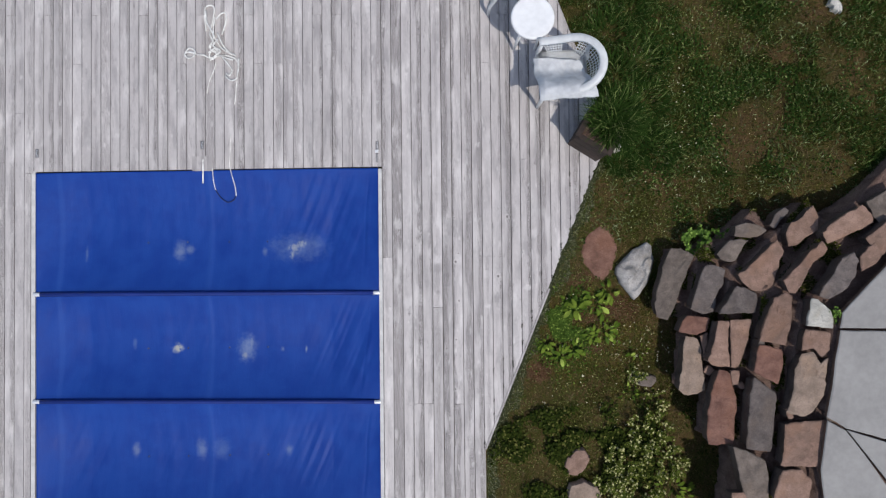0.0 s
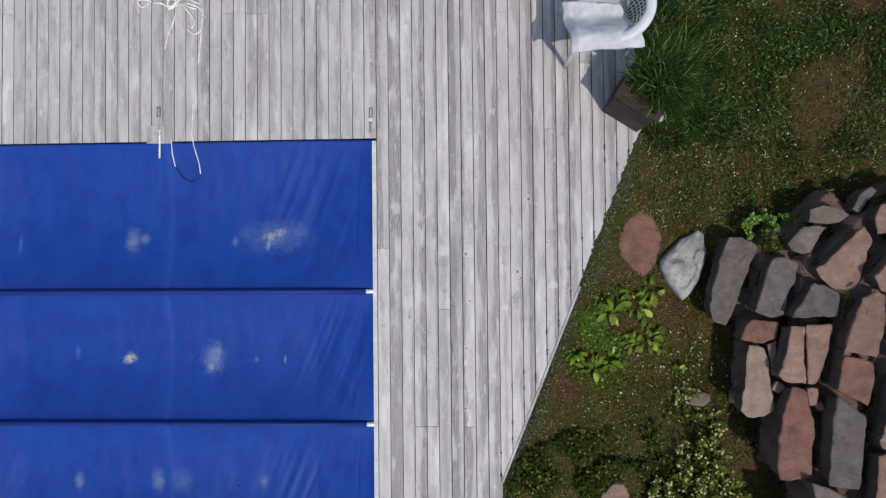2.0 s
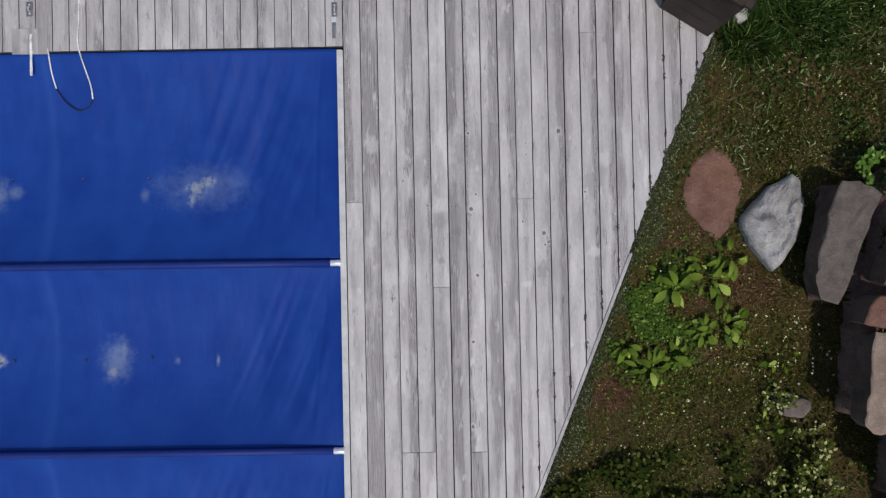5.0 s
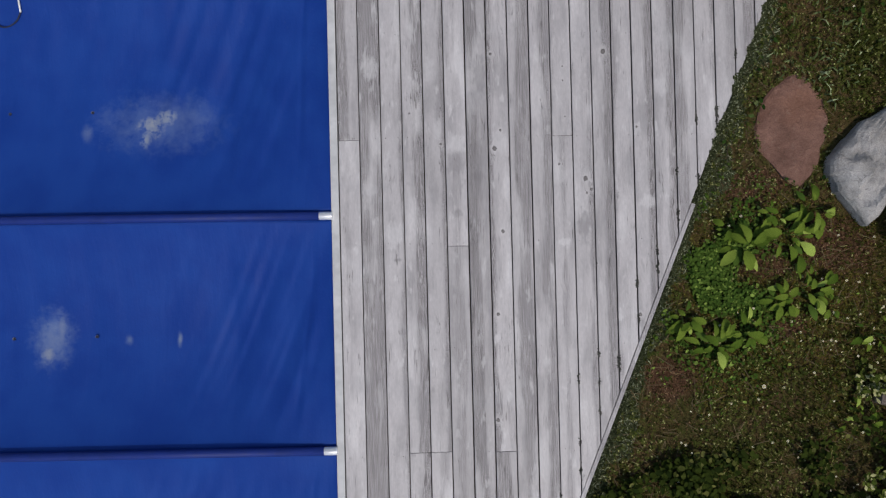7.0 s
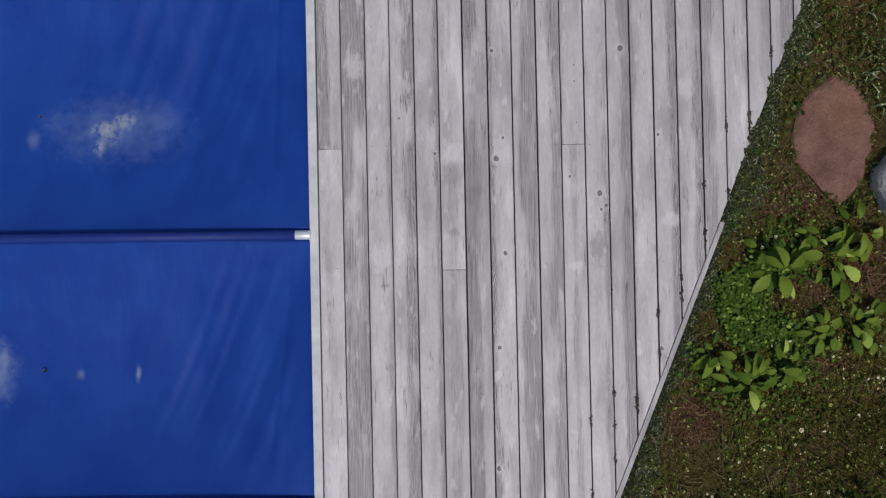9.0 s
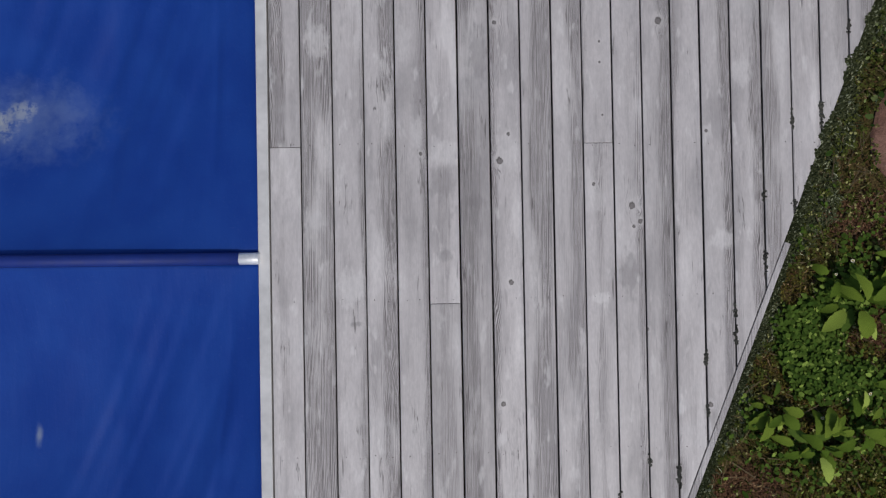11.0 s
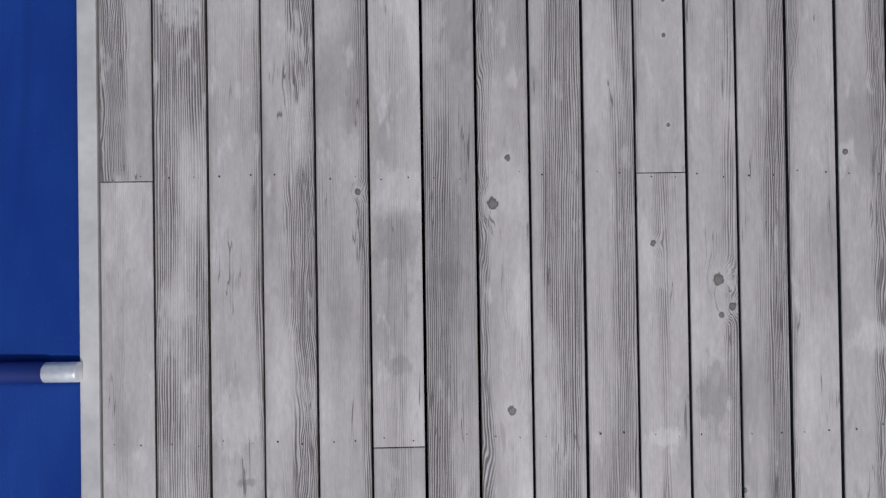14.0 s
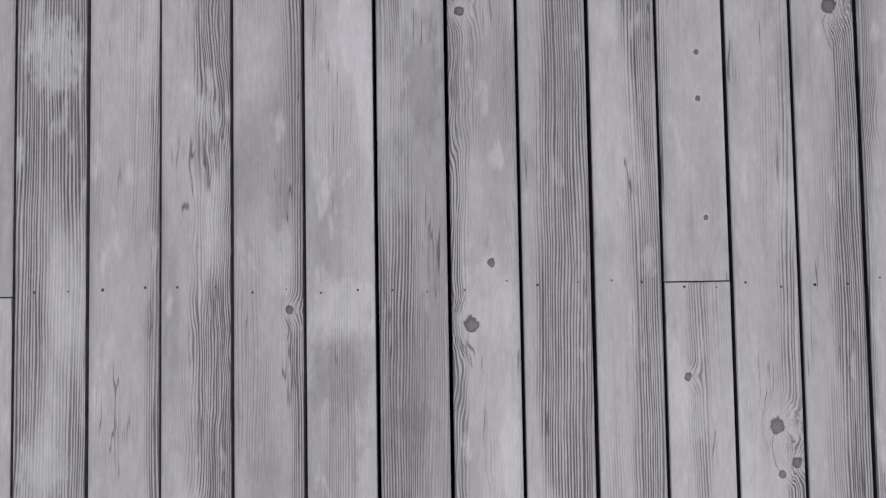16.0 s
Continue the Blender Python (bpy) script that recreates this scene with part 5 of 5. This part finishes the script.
def joint_weeds(count):
    verts, faces = [], []
    while len(faces) < 2 * count:
        x, y = rng.uniform(2.7, 5.2), rng.uniform(-2.3, 1.2)
        h = bank(x, y)
        if h is None or h > 0.50 or noise.noise((x * 4, y * 4, 12)) < 0.12:
            continue
        a, l, w = rng.uniform(0, math.tau), rng.uniform(0.012, 0.05), rng.uniform(0.002, 0.005)
        c, s = math.cos(a), math.sin(a)
        k = len(verts)
        verts += [(x - s * w, y + c * w, h - 0.005), (x + s * w, y - c * w, h - 0.005), (x + c * l * 0.5 + s * w, y + s * l * 0.5 - c * w, h + l * 0.6), (x + c * l * 0.5 - s * w, y + s * l * 0.5 + c * w, h + l * 0.6), (x + c * l, y + s * l, h + l * 0.65)]
        faces += [(k, k + 1, k + 2, k + 3), (k + 3, k + 2, k + 4)]
    return soup("joint_weeds", verts, faces, GRASS)


weeds = part("joint_weeds", joint_weeds(9000), GRASS, stairs, "small weeds and moss between the stones")
weeds.matrix_basis = pose(-3.6, 0.4, 0)
tagged(weeds, kind="stuff")


def leaf_bm(length, width, fold=0.25, droop=0.25, lobes=0.0):
    """A leaf along +x with a midrib fold, a drooping tip and a wavy edge."""
    bm = bmesh.new()
    n = 12
    mid, lft, rgt = [], [], []
    for k in range(n + 1):
        u = k / n
        w = width / 2 * math.sin(math.pi * min(1, u * 0.94 + 0.06)) ** 0.75 * (1 + lobes * math.sin(u * 26))
        z = 0.10 * length * math.sin(math.pi * u) - droop * length * u * u
        mid.append(bm.verts.new((u * length, 0, z)))
        lft.append(bm.verts.new((u * length + w * 0.12, w, z + fold * w)))
        rgt.append(bm.verts.new((u * length + w * 0.12, -w, z + fold * w)))
    for k in range(n):
        bm.faces.new((mid[k], mid[k + 1], lft[k + 1], lft[k]))
        bm.faces.new((rgt[k], rgt[k + 1], mid[k + 1], mid[k]))
    bmesh.ops.remove_doubles(bm, verts=bm.verts[:], dist=0.0004)
    return bm


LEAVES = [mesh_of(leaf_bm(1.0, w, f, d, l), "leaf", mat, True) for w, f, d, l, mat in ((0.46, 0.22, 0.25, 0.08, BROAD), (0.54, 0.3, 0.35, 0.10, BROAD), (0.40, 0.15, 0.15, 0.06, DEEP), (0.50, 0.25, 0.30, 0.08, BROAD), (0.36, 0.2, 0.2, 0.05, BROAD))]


def broad_plant(x, y, spread, count, size, seed):
    r = random.Random(seed)
    z = lawn(x, y)
    t = thing("broadleaf_plant", pose(x, y, z), "low bright green broad-leaved weed growing in the lawn", "plant", "broad-leaved weeds")
    for k in range(count):
        a = r.uniform(0, math.tau)
        d = spread * math.sqrt(r.random())
        root = Vector((d * math.cos(a), d * 0.8 * math.sin(a), 0.03 + 0.07 * r.random() * (1.2 - d / spread)))
        s = size * r.choice((0.45, 0.6, 0.75, 0.85, 1.0))
        # every fifth leaf sits lower, its shade put into the darker DEEP green
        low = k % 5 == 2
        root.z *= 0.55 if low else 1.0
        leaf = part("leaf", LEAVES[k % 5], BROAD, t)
        leaf.matrix_basis = Matrix.Translation(root) @ Euler((r.uniform(-0.3, 0.3), r.uniform(-0.35, 0.15), a + r.uniform(-0.6, 0.6))).to_matrix().to_4x4() @ Matrix.Diagonal((s, s, s, 1))
    for k in range(count // 4):
        a, d = r.uniform(0, math.tau), spread * 0.8 * r.random()
        part("stem", tube_bm([(0.3 * d * math.cos(a), 0.3 * d * math.sin(a), -0.01), (d * math.cos(a), d * 0.8 * math.sin(a), 0.05)], 0.002, 4), FERN, t)


broad_plant(1.99, -0.18, 0.07, 17, 0.098, 1)
broad_plant(1.91, -0.11, 0.04, 7, 0.070, 9)
broad_plant(2.21, -0.13, 0.09, 22, 0.100, 2)
broad_plant(2.34, -0.02, 0.08, 18, 0.085, 3)
broad_plant(2.15, -0.03, 0.05, 8, 0.078, 12)
broad_plant(2.29, -0.42, 0.12, 26, 0.086, 4)
broad_plant(2.17, -0.46, 0.06, 12, 0.095, 13)
broad_plant(1.70, -0.53, 0.05, 12, 0.092, 5)
broad_plant(1.83, -0.66, 0.09, 22, 0.100, 10)
broad_plant(1.98, -0.61, 0.08, 20, 0.082, 14)
broad_plant(2.42, -0.48, 0.06, 7, 0.055, 11)
broad_plant(2.63, -0.62, 0.09, 12, 0.060, 6)
broad_plant(2.55, -1.05, 0.11, 14, 0.060, 7)
broad_plant(2.95, -2.05, 0.2, 26, 0.095, 8)


def leafy_clump(name, x, y, z, radius, height, count, leaf, mat, seed, label, category, base=None):
    """A clump of stems with many small leaves."""
    r = random.Random(seed)
    t = thing(name, pose(x, y, z), label, category)
    verts, faces, sv, sf = [], [], [], []
    shoots = max(8, count // 16)
    for s in range(shoots):
        a, d = r.uniform(0, math.tau), radius * math.sqrt(r.random())
        top = Vector((d * math.cos(a), d * math.sin(a), height * (1 - 0.5 * (d / radius) ** 2) * r.uniform(0.6, 1.1)))
        root = Vector((top.x * 0.35, top.y * 0.35, -0.02))
        k = len(sv)
        sv += [root + Vector((0.002, 0, 0)), root - Vector((0.002, 0, 0)), top]
        sf.append((k, k + 1, k + 2))
        for q in range(count // shoots):
            f = r.uniform(0.35, 1.0) ** 0.6
            p = root.lerp(top, f) + Vector((r.gauss(0, 0.012), r.gauss(0, 0.012), r.gauss(0, 0.006)))
            b, l = r.uniform(0, math.tau), leaf * r.uniform(0.6, 1.3)
            w = l * r.uniform(0.3, 0.45)
            c, sn = math.cos(b), math.sin(b)
            up = r.uniform(-0.3, 0.6) * l
            k = len(verts)
            verts += [p, p + Vector((c * l * 0.5 - sn * w, sn * l * 0.5 + c * w, up * 0.6)), p + Vector((c * l, sn * l, up)), p + Vector((c * l * 0.5 + sn * w, sn * l * 0.5 - c * w, up * 0.6))]
            faces.append((k, k + 1, k + 2, k + 3))
    tagged(part("stems", soup("stems", sv, sf, FERN), FERN, t), kind="stuff")
    part("foliage", soup("foliage", verts, faces, mat), mat, t)


leafy_clump("herb", 3.21, 0.46, 0.0, 0.17, 0.20, 620, 0.034, FERN, 1, "fresh green herb growing between the steps", "plant")
leafy_clump("herb", 3.46, 0.58, 0.05, 0.08, 0.14, 120, 0.026, FERN, 2, "small green herb beside the steps", "plant")
leafy_clump("herb", 4.23, -0.22, 0.60, 0.06, 0.10, 120, 0.022, FERN, 3, "small yellow-green weed in the patio joint", "plant")
for n, (x, y, r, h) in enumerate(((2.72, -1.45, 0.26, 0.26), (2.48, -1.72, 0.24, 0.22), (2.92, -1.75, 0.2, 0.24), (2.35, -1.98, 0.22, 0.2), (2.66, -2.05, 0.25, 0.24), (2.80, -1.15, 0.15, 0.14), (2.60, -0.86, 0.12, 0.1))):
    leafy_clump("pale_shrub", x, y, -0.08, r, h, 700 if r > 0.15 else 220, 0.024, SILVER, 20 + n, "small shrub with pale grey-green leaves and buds", "shrub")


def tall_clump(x, y, radius, height, count, seed, base=None):
    r = random.Random(seed)
    verts, faces = [], []
    for _ in range(count):
        a, d = r.uniform(0, math.tau), radius * math.sqrt(r.random())
        bx, by = d * math.cos(a), d * math.sin(a)
        h, w = height * r.uniform(0.4, 1.2), r.uniform(0.0022, 0.0055)
        b = a + r.uniform(-1.2, 1.2)
        lean = h * r.uniform(0.2, 1.1)
        c, s = math.cos(b), math.sin(b)
        k = len(verts)
        for f in (0.0, 0.4, 0.75):
            px, py, pz = bx + c * lean * f * f, by + s * lean * f * f, h * (f - 0.25 * f * f * lean / h)
            ww = w * (1 - 0.45 * f)
            verts += [(px - s * ww, py + c * ww, pz), (px + s * ww, py - c * ww, pz)]
        verts.append((bx + c * lean, by + s * lean, h * (1 - 0.25 * lean / h)))
        faces += [(k, k + 1, k + 3, k + 2), (k + 2, k + 3, k + 5, k + 4), (k + 4, k + 5, k + 6)]
    ob = new("tall_grass_tuft", soup("tall_grass_tuft", verts, faces, TALL))
    ob.matrix_world = pose(x, y, lawn(x, y) - 0.01 if base is None else base)
    tagged(ob, "tall fresh green grass tuft at the deck edge", "grass tuft", "tall grass tufts")


for n, (x, y, r, h, z) in enumerate(((2.22, 1.62, 0.17, 0.24, 0.42), (2.28, 1.54, 0.13, 0.20, 0.42), (2.30, 1.70, 0.17, 0.26, 0.40), (2.38, 1.60, 0.14, 0.30, 0.22), (2.52, 1.72, 0.20, 0.20, None), (2.70, 1.56, 0.20, 0.16, None), (2.74, 1.95, 0.24, 0.16, None), (2.50, 1.32, 0.15, 0.13, None), (2.46, 2.2, 0.22, 0.18, None), (2.38, 2.65, 0.22, 0.18, None), (2.9, 1.45, 0.2, 0.14, None), (2.72, 2.35, 0.24, 0.15, None), (2.60, 2.9, 0.22, 0.16, None))):
    tall_clump(x, y, r, h, 460, 40 + n, z)


def daisy():
    t = thing("daisy", pose(0, 0, 0), "small white daisy flower in the lawn", "flower", "daisies in the lawn")
    bm = bmesh.new()
    for k in range(12):
        a = math.tau * k / 12
        c, s = math.cos(a), math.sin(a)
        q = [bm.verts.new((u * c - v * s, u * s + v * c, z)) for u, v, z in ((0.003, 0, 0.001), (0.008, -0.0018, 0.002), (0.0115, 0, 0.0012), (0.008, 0.0018, 0.002))]
        bm.faces.new(q)
    part("petals", bm, PETAL, t)
    bm = bmesh.new()
    bmesh.ops.create_uvsphere(bm, u_segments=8, v_segments=5, radius=0.0036, matrix=Matrix.Diagonal((1, 1, 0.6, 1)) @ Matrix.Translation((0, 0, 0.003)))
    part("heart", bm, YOLK, t, "yellow flower heart")
    part("stalk", tube_bm([(0, 0, 0), (0.002, 0.001, -0.02), (0, 0, -0.045)], 0.0009, 4), FERN, t)
    return t


first = daisy()
first.matrix_world = pose(2.06, -0.87, -0.04)
spots = [(1.70, -1.18), (2.36, -0.66), (1.67, -1.14), (1.79, -1.0), (2.42, -0.41), (2.21, -0.56), (2.31, -0.81), (1.75, -1.07), (2.55, -0.88), (2.40, -0.95), (2.77, 2.14), (3.04, 2.62), (2.83, 1.96), (2.71, 1.87), (2.67, 1.41), (2.67, -0.5), (1.65, -1.13)]
pick = random.Random(12)
while len(spots) < 230:
    x, y = pick.choice([(pick.gauss(2.4, 0.35), pick.gauss(-0.85, 0.4)), (pick.gauss(2.9, 0.35), pick.gauss(1.8, 0.5)), (pick.gauss(3.4, 0.6), pick.gauss(2.0, 0.6)), (pick.gauss(2.7, 0.2), pick.gauss(-0.6, 0.25)), (pick.uniform(1.4, 4.9), pick.uniform(-2, 3.2))])
    if free_lawn(x, y):
        spots.append((x, y))
for x, y in spots:
    s = pick.uniform(0.38, 0.68)
    d = copy_thing(first, pose(x, y, lawn(x, y) + 0.042, pick.uniform(-18, 18), pick.uniform(-18, 18), pick.uniform(0, 360)))
    d.scale = (s, s, s)

# ---- the deck, board by board ----
deck = thing("deck", pose(0, 0, 0), "weathered silver-grey wooden pool deck of narrow boards", "deck", kind="structure")
# tone, strength of the grain, figured or not, where across the board the grain lies, half its width
TONES = {
    0: (1.02, 0.35, 0, 0.2, 0.012), 1: (0.98, 1.1, 0, 0.56, 0.062), 2: (1.02, 0.7, 0, 1.0, 0.013), 3: (0.99, 1.0, 1, 0.82, 0.030), 4: (0.96, 0.85, 0, 0.98, 0.016),
    5: (1.02, 0.4, 0, 0.6, 0.014), 6: (0.87, 0.95, 0, 0.12, 0.046), 7: (1.04, 1.0, 1, 0.0, 0.022), 8: (0.95, 0.75, 0, 0.66, 0.032), 9: (0.98, 0.75, 0, 0.76, 0.022),
    10: (1.01, 0.5, 0, 0.05, 0.010), 11: (1.01, 0.7, 0, 0.85, 0.010), 12: (0.93, 1.0, 0, 0.80, 0.024), 13: (1.0, 0.75, 0, 0.02, 0.014), 14: (0.98, 0.85, 1, 0.9, 0.022), 15: (0.99, 0.8, 1, 0.85, 0.02),
}
# boards whose pieces differ: tone, strength, figured, place and half width of the grain, from the low end up
PIECES = {
    (0, 1): (1.04, 0.25, 0, 0.4, 0.006), (0, 2): (0.98, 0.85, 1, 0.15, 0.030), (5, 1): (0.86, 0.4, 0, 0.5, 0.02), (5, 2): (1.06, 0.35, 0, 0.5, 0.012),
    (7, 0): (0.92, 0.8, 0, 0.3, 0.03), (4, 0): (1.03, 0.4, 0, 0.6, 0.012), (10, 0): (1.02, 0.5, 0, 0.5, 0.010),
}
JOISTS = [0.355 - 0.494 * k for k in range(-10, 12)]
JOINTS = {0: [0.351, -2.1], 3: [-1.12], 4: [-1.12], 5: [-0.155, -2.1], 7: [-1.128], 10: [0.357, 2.33], 14: [1.343]}
pick = random.Random(3)


def board(x0, x1, yb0, yb1, yt0, yt1, look_, spread, dz):
    """One board: a plank whose ends may be cut askew, with worn upper edges."""
    e, r = 0.0011, 0.0014
    low = [(x0, yb0), (x1, yb1), (x1, yt1), (x0, yt0)]
    top = [(x0 + e, yb0 + e), (x1 - e, yb1 + e), (x1 - e, yt1 - e), (x0 + e, yt0 - e)]
    cx, cy = (x0 + x1) / 2, (yb0 + yb1 + yt0 + yt1) / 4
    verts = [(x - cx, y - cy, z) for ring, z in ((low, -0.028), (low, -r), (top, 0.0)) for x, y in ring]
    faces = [(8, 9, 10, 11), (3, 2, 1, 0)]
    for a in (0, 4):
        faces += [(a + k, a + (k + 1) % 4, a + 4 + (k + 1) % 4, a + 4 + k) for k in range(4)]
    me = soup("board", verts, faces, WOOD)
    # sides and underside take the colour that deepens the joints' shade
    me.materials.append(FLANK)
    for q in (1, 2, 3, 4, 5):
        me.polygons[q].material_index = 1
    me.attributes.new("spread", "FLOAT", "POINT").data.foreach_set("value", [spread] * len(verts))
    ob = part("board", me, WOOD, deck)
    ob.matrix_basis = pose(cx, cy, dz)
    ob.color = look_


def seam(k):
    """Where the joint to the left of board k runs."""
    if k < 0:
        return S0 - 0.003 + 0.0988 * max(k, -16) + 0.0949 * min(0, k + 16)
    return SEAMS[k] if k < len(SEAMS) else SEAMS[-1] + 0.006 + PITCH * (k - len(SEAMS) + 1)


nails = []
for k in range(-44, 24):
    left, right = seam(k), seam(k + 1)
    x0, x1 = left + WIDE.get(k, 0.0054 if k > 0 else 0.0044) / 2 + pick.uniform(-0.0006, 0.0006), right - WIDE.get(k + 1, 0.0054 if k > 0 else 0.0044) / 2 + pick.uniform(-0.0006, 0.0006)
    mid = (x0 + x1) / 2
    usual = TONES.get(k, (pick.uniform(0.91, 1.05), pick.uniform(0.25, 0.8), float(pick.random() < 0.25), pick.choice((0.0, 0.1, 0.5, 0.8, 1.0)), pick.choice((0.008, 0.012, 0.02, 0.03, 0.045))))
    if k == -1:
        x1 = S0 - GAP / 2
    spans = []
    beside = k == -37
    over_pool = POOL[0] + 0.02 < mid < POOL[1] + S0
    if over_pool:
        spans.append((POOL[3] + 0.012 - 0.028 * (mid / POOL[0]), None, False))
        spans[0] = ((spans[0][0],) * 2, (TOP_Y, TOP_Y))
    else:
        x1 = min(x1, SHOULDER[0] - 0.004)
        spans.append(((low_edge(x0) + 0.008, low_edge(x1) + 0.008), (high_edge(x0) - 0.018, high_edge(x1) - 0.018)))
    if x1 - x0 < 0.02:
        continue
    for (yb0, yb1), (yt0, yt1) in spans:
        cuts = [c for c in JOINTS.get(k, []) if max(yb0, yb1) + 0.2 < c < min(yt0, yt1) - 0.2]
        if k not in JOINTS:
            pool_ = [j for j in JOISTS if max(yb0, yb1) + 0.6 < j < min(yt0, yt1) - 0.6 and not (0 <= k < 24 and -1.4 < j < 2.6)]
            cuts = sorted(pick.sample(pool_, min(len(pool_), 1 + (k > 0)))) if pool_ else []
            cuts = [c for n, c in enumerate(cuts) if n == 0 or c - cuts[n - 1] > 0.9]
        edges = [(yb0, yb1)] + [(c, c) for c in sorted(cuts)] + [(yt0, yt1)]
        for n, (a, b) in enumerate(zip(edges, edges[1:])):
            lo = 0.0007 if n else 0.0
            hi = 0.0007 if n < len(edges) - 2 else 0.0
            tone, grain, curl, side, spread = PIECES.get((k, n), usual)
            tn = tone * (pick.uniform(0.92, 1.05) if n and k not in TONES else 1.0)
            if beside:
                board(x0, -3.4715, a[0], a[1], POOL[3] - 0.03, POOL[3] - 0.03, (tn, grain, curl, side), spread, 0.0)
                board(x0, x1, POOL[3] - 0.028, POOL[3] - 0.028, yt0, yt1, (tn, grain, curl, side), spread, 0.0)
                break
            board(x0, x1, a[0] + lo, a[1] + lo, b[0] - hi, b[1] - hi, (tn, grain, curl, side), spread, pick.uniform(-0.0015, 0.0008))
        for j in JOISTS:
            if max(yb0, yb1) < j < min(yt0, yt1):
                for fx in (0.24, 0.76):
                    nails.append((x0 + (x1 - x0) * fx + pick.uniform(-0.006, 0.006), j + pick.uniform(-0.008, 0.008)))

verts, faces = [], []
for x, y in nails:
    k = len(verts)
    r = pick.uniform(0.0010, 0.0022)
    verts += [(x + r * math.cos(a), y + r * math.sin(a), 0.0006) for a in np.linspace(0, math.tau, 7)[:-1]] + [(x, y, 0.0012)]
    faces += [(k + q, k + (q + 1) % 6, k + 6) for q in range(6)]
heads = part("nail_heads", soup("nail_heads", verts, faces, NAIL), NAIL, deck, "small dark nail heads in rows")
tagged(heads, kind="stuff")

# edge boards along the slanting sides, and the joists under the boards
FADE = Vector(BEND).lerp(Vector(TIP), 0.56)
for a, b, wide in ((BEND, FADE, 0.020), (FADE, TIP, 0.009), ((BEND[0], LOW_Y), BEND, 0.012), (SHOULDER, (1.0, 5.2), 0.012), (TIP, SHOULDER, 0.009)):
    va, vb = Vector((*a, 0)), Vector((*b, 0))
    d = (vb - va).normalized()
    out = Vector((d.y, -d.x, 0))
    c = (va + vb) / 2 + out * (wide / 2 + 0.001)
    me = mesh_of(box_bm(wide, (vb - va).length - 0.01, 0.10, (0, 0, 0), 0.002), "edge_board", WOOD)
    me.attributes.new("spread", "FLOAT", "POINT").data.foreach_set("value", [0.02] * len(me.vertices))
    ob = part("edge_board", me, WOOD, deck, "narrow grey edge board")
    ob.matrix_basis = pose(c.x, c.y, -0.052 if wide > 0.015 else -0.075, 0, 0, math.degrees(math.atan2(-d.x, d.y)))
    ob.color = (0.95, 0.6, 0, 0.5)
for j in JOISTS:
    if not LOW_Y + 0.2 < j < TOP_Y - 0.2:
        continue
    right = 1.0 if j < BEND[1] else BEND[0] + (j - BEND[1]) * (TIP[0] - BEND[0]) / (TIP[1] - BEND[1]) if j < TIP[1] else SHOULDER[0] + (SHOULDER[1] - j) / 2.65 if j > SHOULDER[1] else 2.2
    stretches = [(-4.25, right - 0.06)] if j > POOL[3] + 0.05 else [(-4.25, POOL[0] - 0.06), (0.045, right - 0.06)]
    for a, b in stretches:
        ob = part("joist", box_bm(b - a, 0.045, 0.13, (0, 0, 0)), BROWN, deck, "dark joist under the boards")
        ob.matrix_basis = pose((a + b) / 2, j, -0.095)

# lumps of moss in the joints near the slanting edge
verts, faces = [], []
for k in range(6, 23):
    x = seam(k)
    for _ in range(3):
        d = pick.expovariate(5.0)
        y = low_edge(x) + 0.04 + d
        if x > TIP[0] - 0.02 or d > 0.7:
            continue
        for _ in range(pick.randint(10, 26)):
            px, py, r = x + pick.gauss(0, 0.0035), y + pick.gauss(0, 0.011), pick.uniform(0.0025, 0.0068)
            b = len(verts)
            verts += [(px + r * math.cos(a), py + r * math.sin(a), -0.001) for a in np.linspace(0, math.tau, 6)[:-1]] + [(px, py, r * 0.9)]
            faces += [(b + q, b + (q + 1) % 5, b + 5) for q in range(5)]
MOSS = plain("dark_moss", (0.070, 0.068, 0.055), 0.95, 0, 0.4, 120, 0.5)
tagged(part("joint_moss", soup("joint_moss", verts, faces, MOSS), MOSS, deck, "small lumps of dark moss in the joints"), kind="stuff")

# moss and grit that creep over the slanting edge, thicker towards the corner
verts, faces = [], []
for _ in range(9500):
    f = pick.random() ** 0.72
    e = Vector(BEND).lerp(Vector(TIP), f)
    along = e.y * 9
    up = min(1.0, max(0.0, (f - 0.5) / 0.12))
    creep = (0.003 + 0.037 * up) * max(0.0, 0.5 + 0.9 * noise.noise((along, 0, 3)) + 0.5 * noise.noise((along * 4, 1, 3)))
    px = e.x + 0.033 - 0.015 * up - creep + abs(pick.gauss(0, 0.016))
    py, r = e.y + pick.gauss(0, 0.004), pick.uniform(0.0025, 0.0075)
    pz = 0.0 if on_deck(px, py) else -0.012 - 0.6 * max(0.0, px - e.x - 0.03)
    b = len(verts)
    verts += [(px + r * math.cos(a), py + r * math.sin(a), pz - 0.004) for a in np.linspace(0, math.tau, 6)[:-1]] + [(px, py, pz + r * 1.1)]
    faces += [(b + q, b + (q + 1) % 5, b + 5) for q in range(5)]
tagged(part("edge_moss", soup("edge_moss", verts, faces, MOSS_G), MOSS_G, deck, "grey-green moss and grit creeping over the deck edge"), kind="stuff")
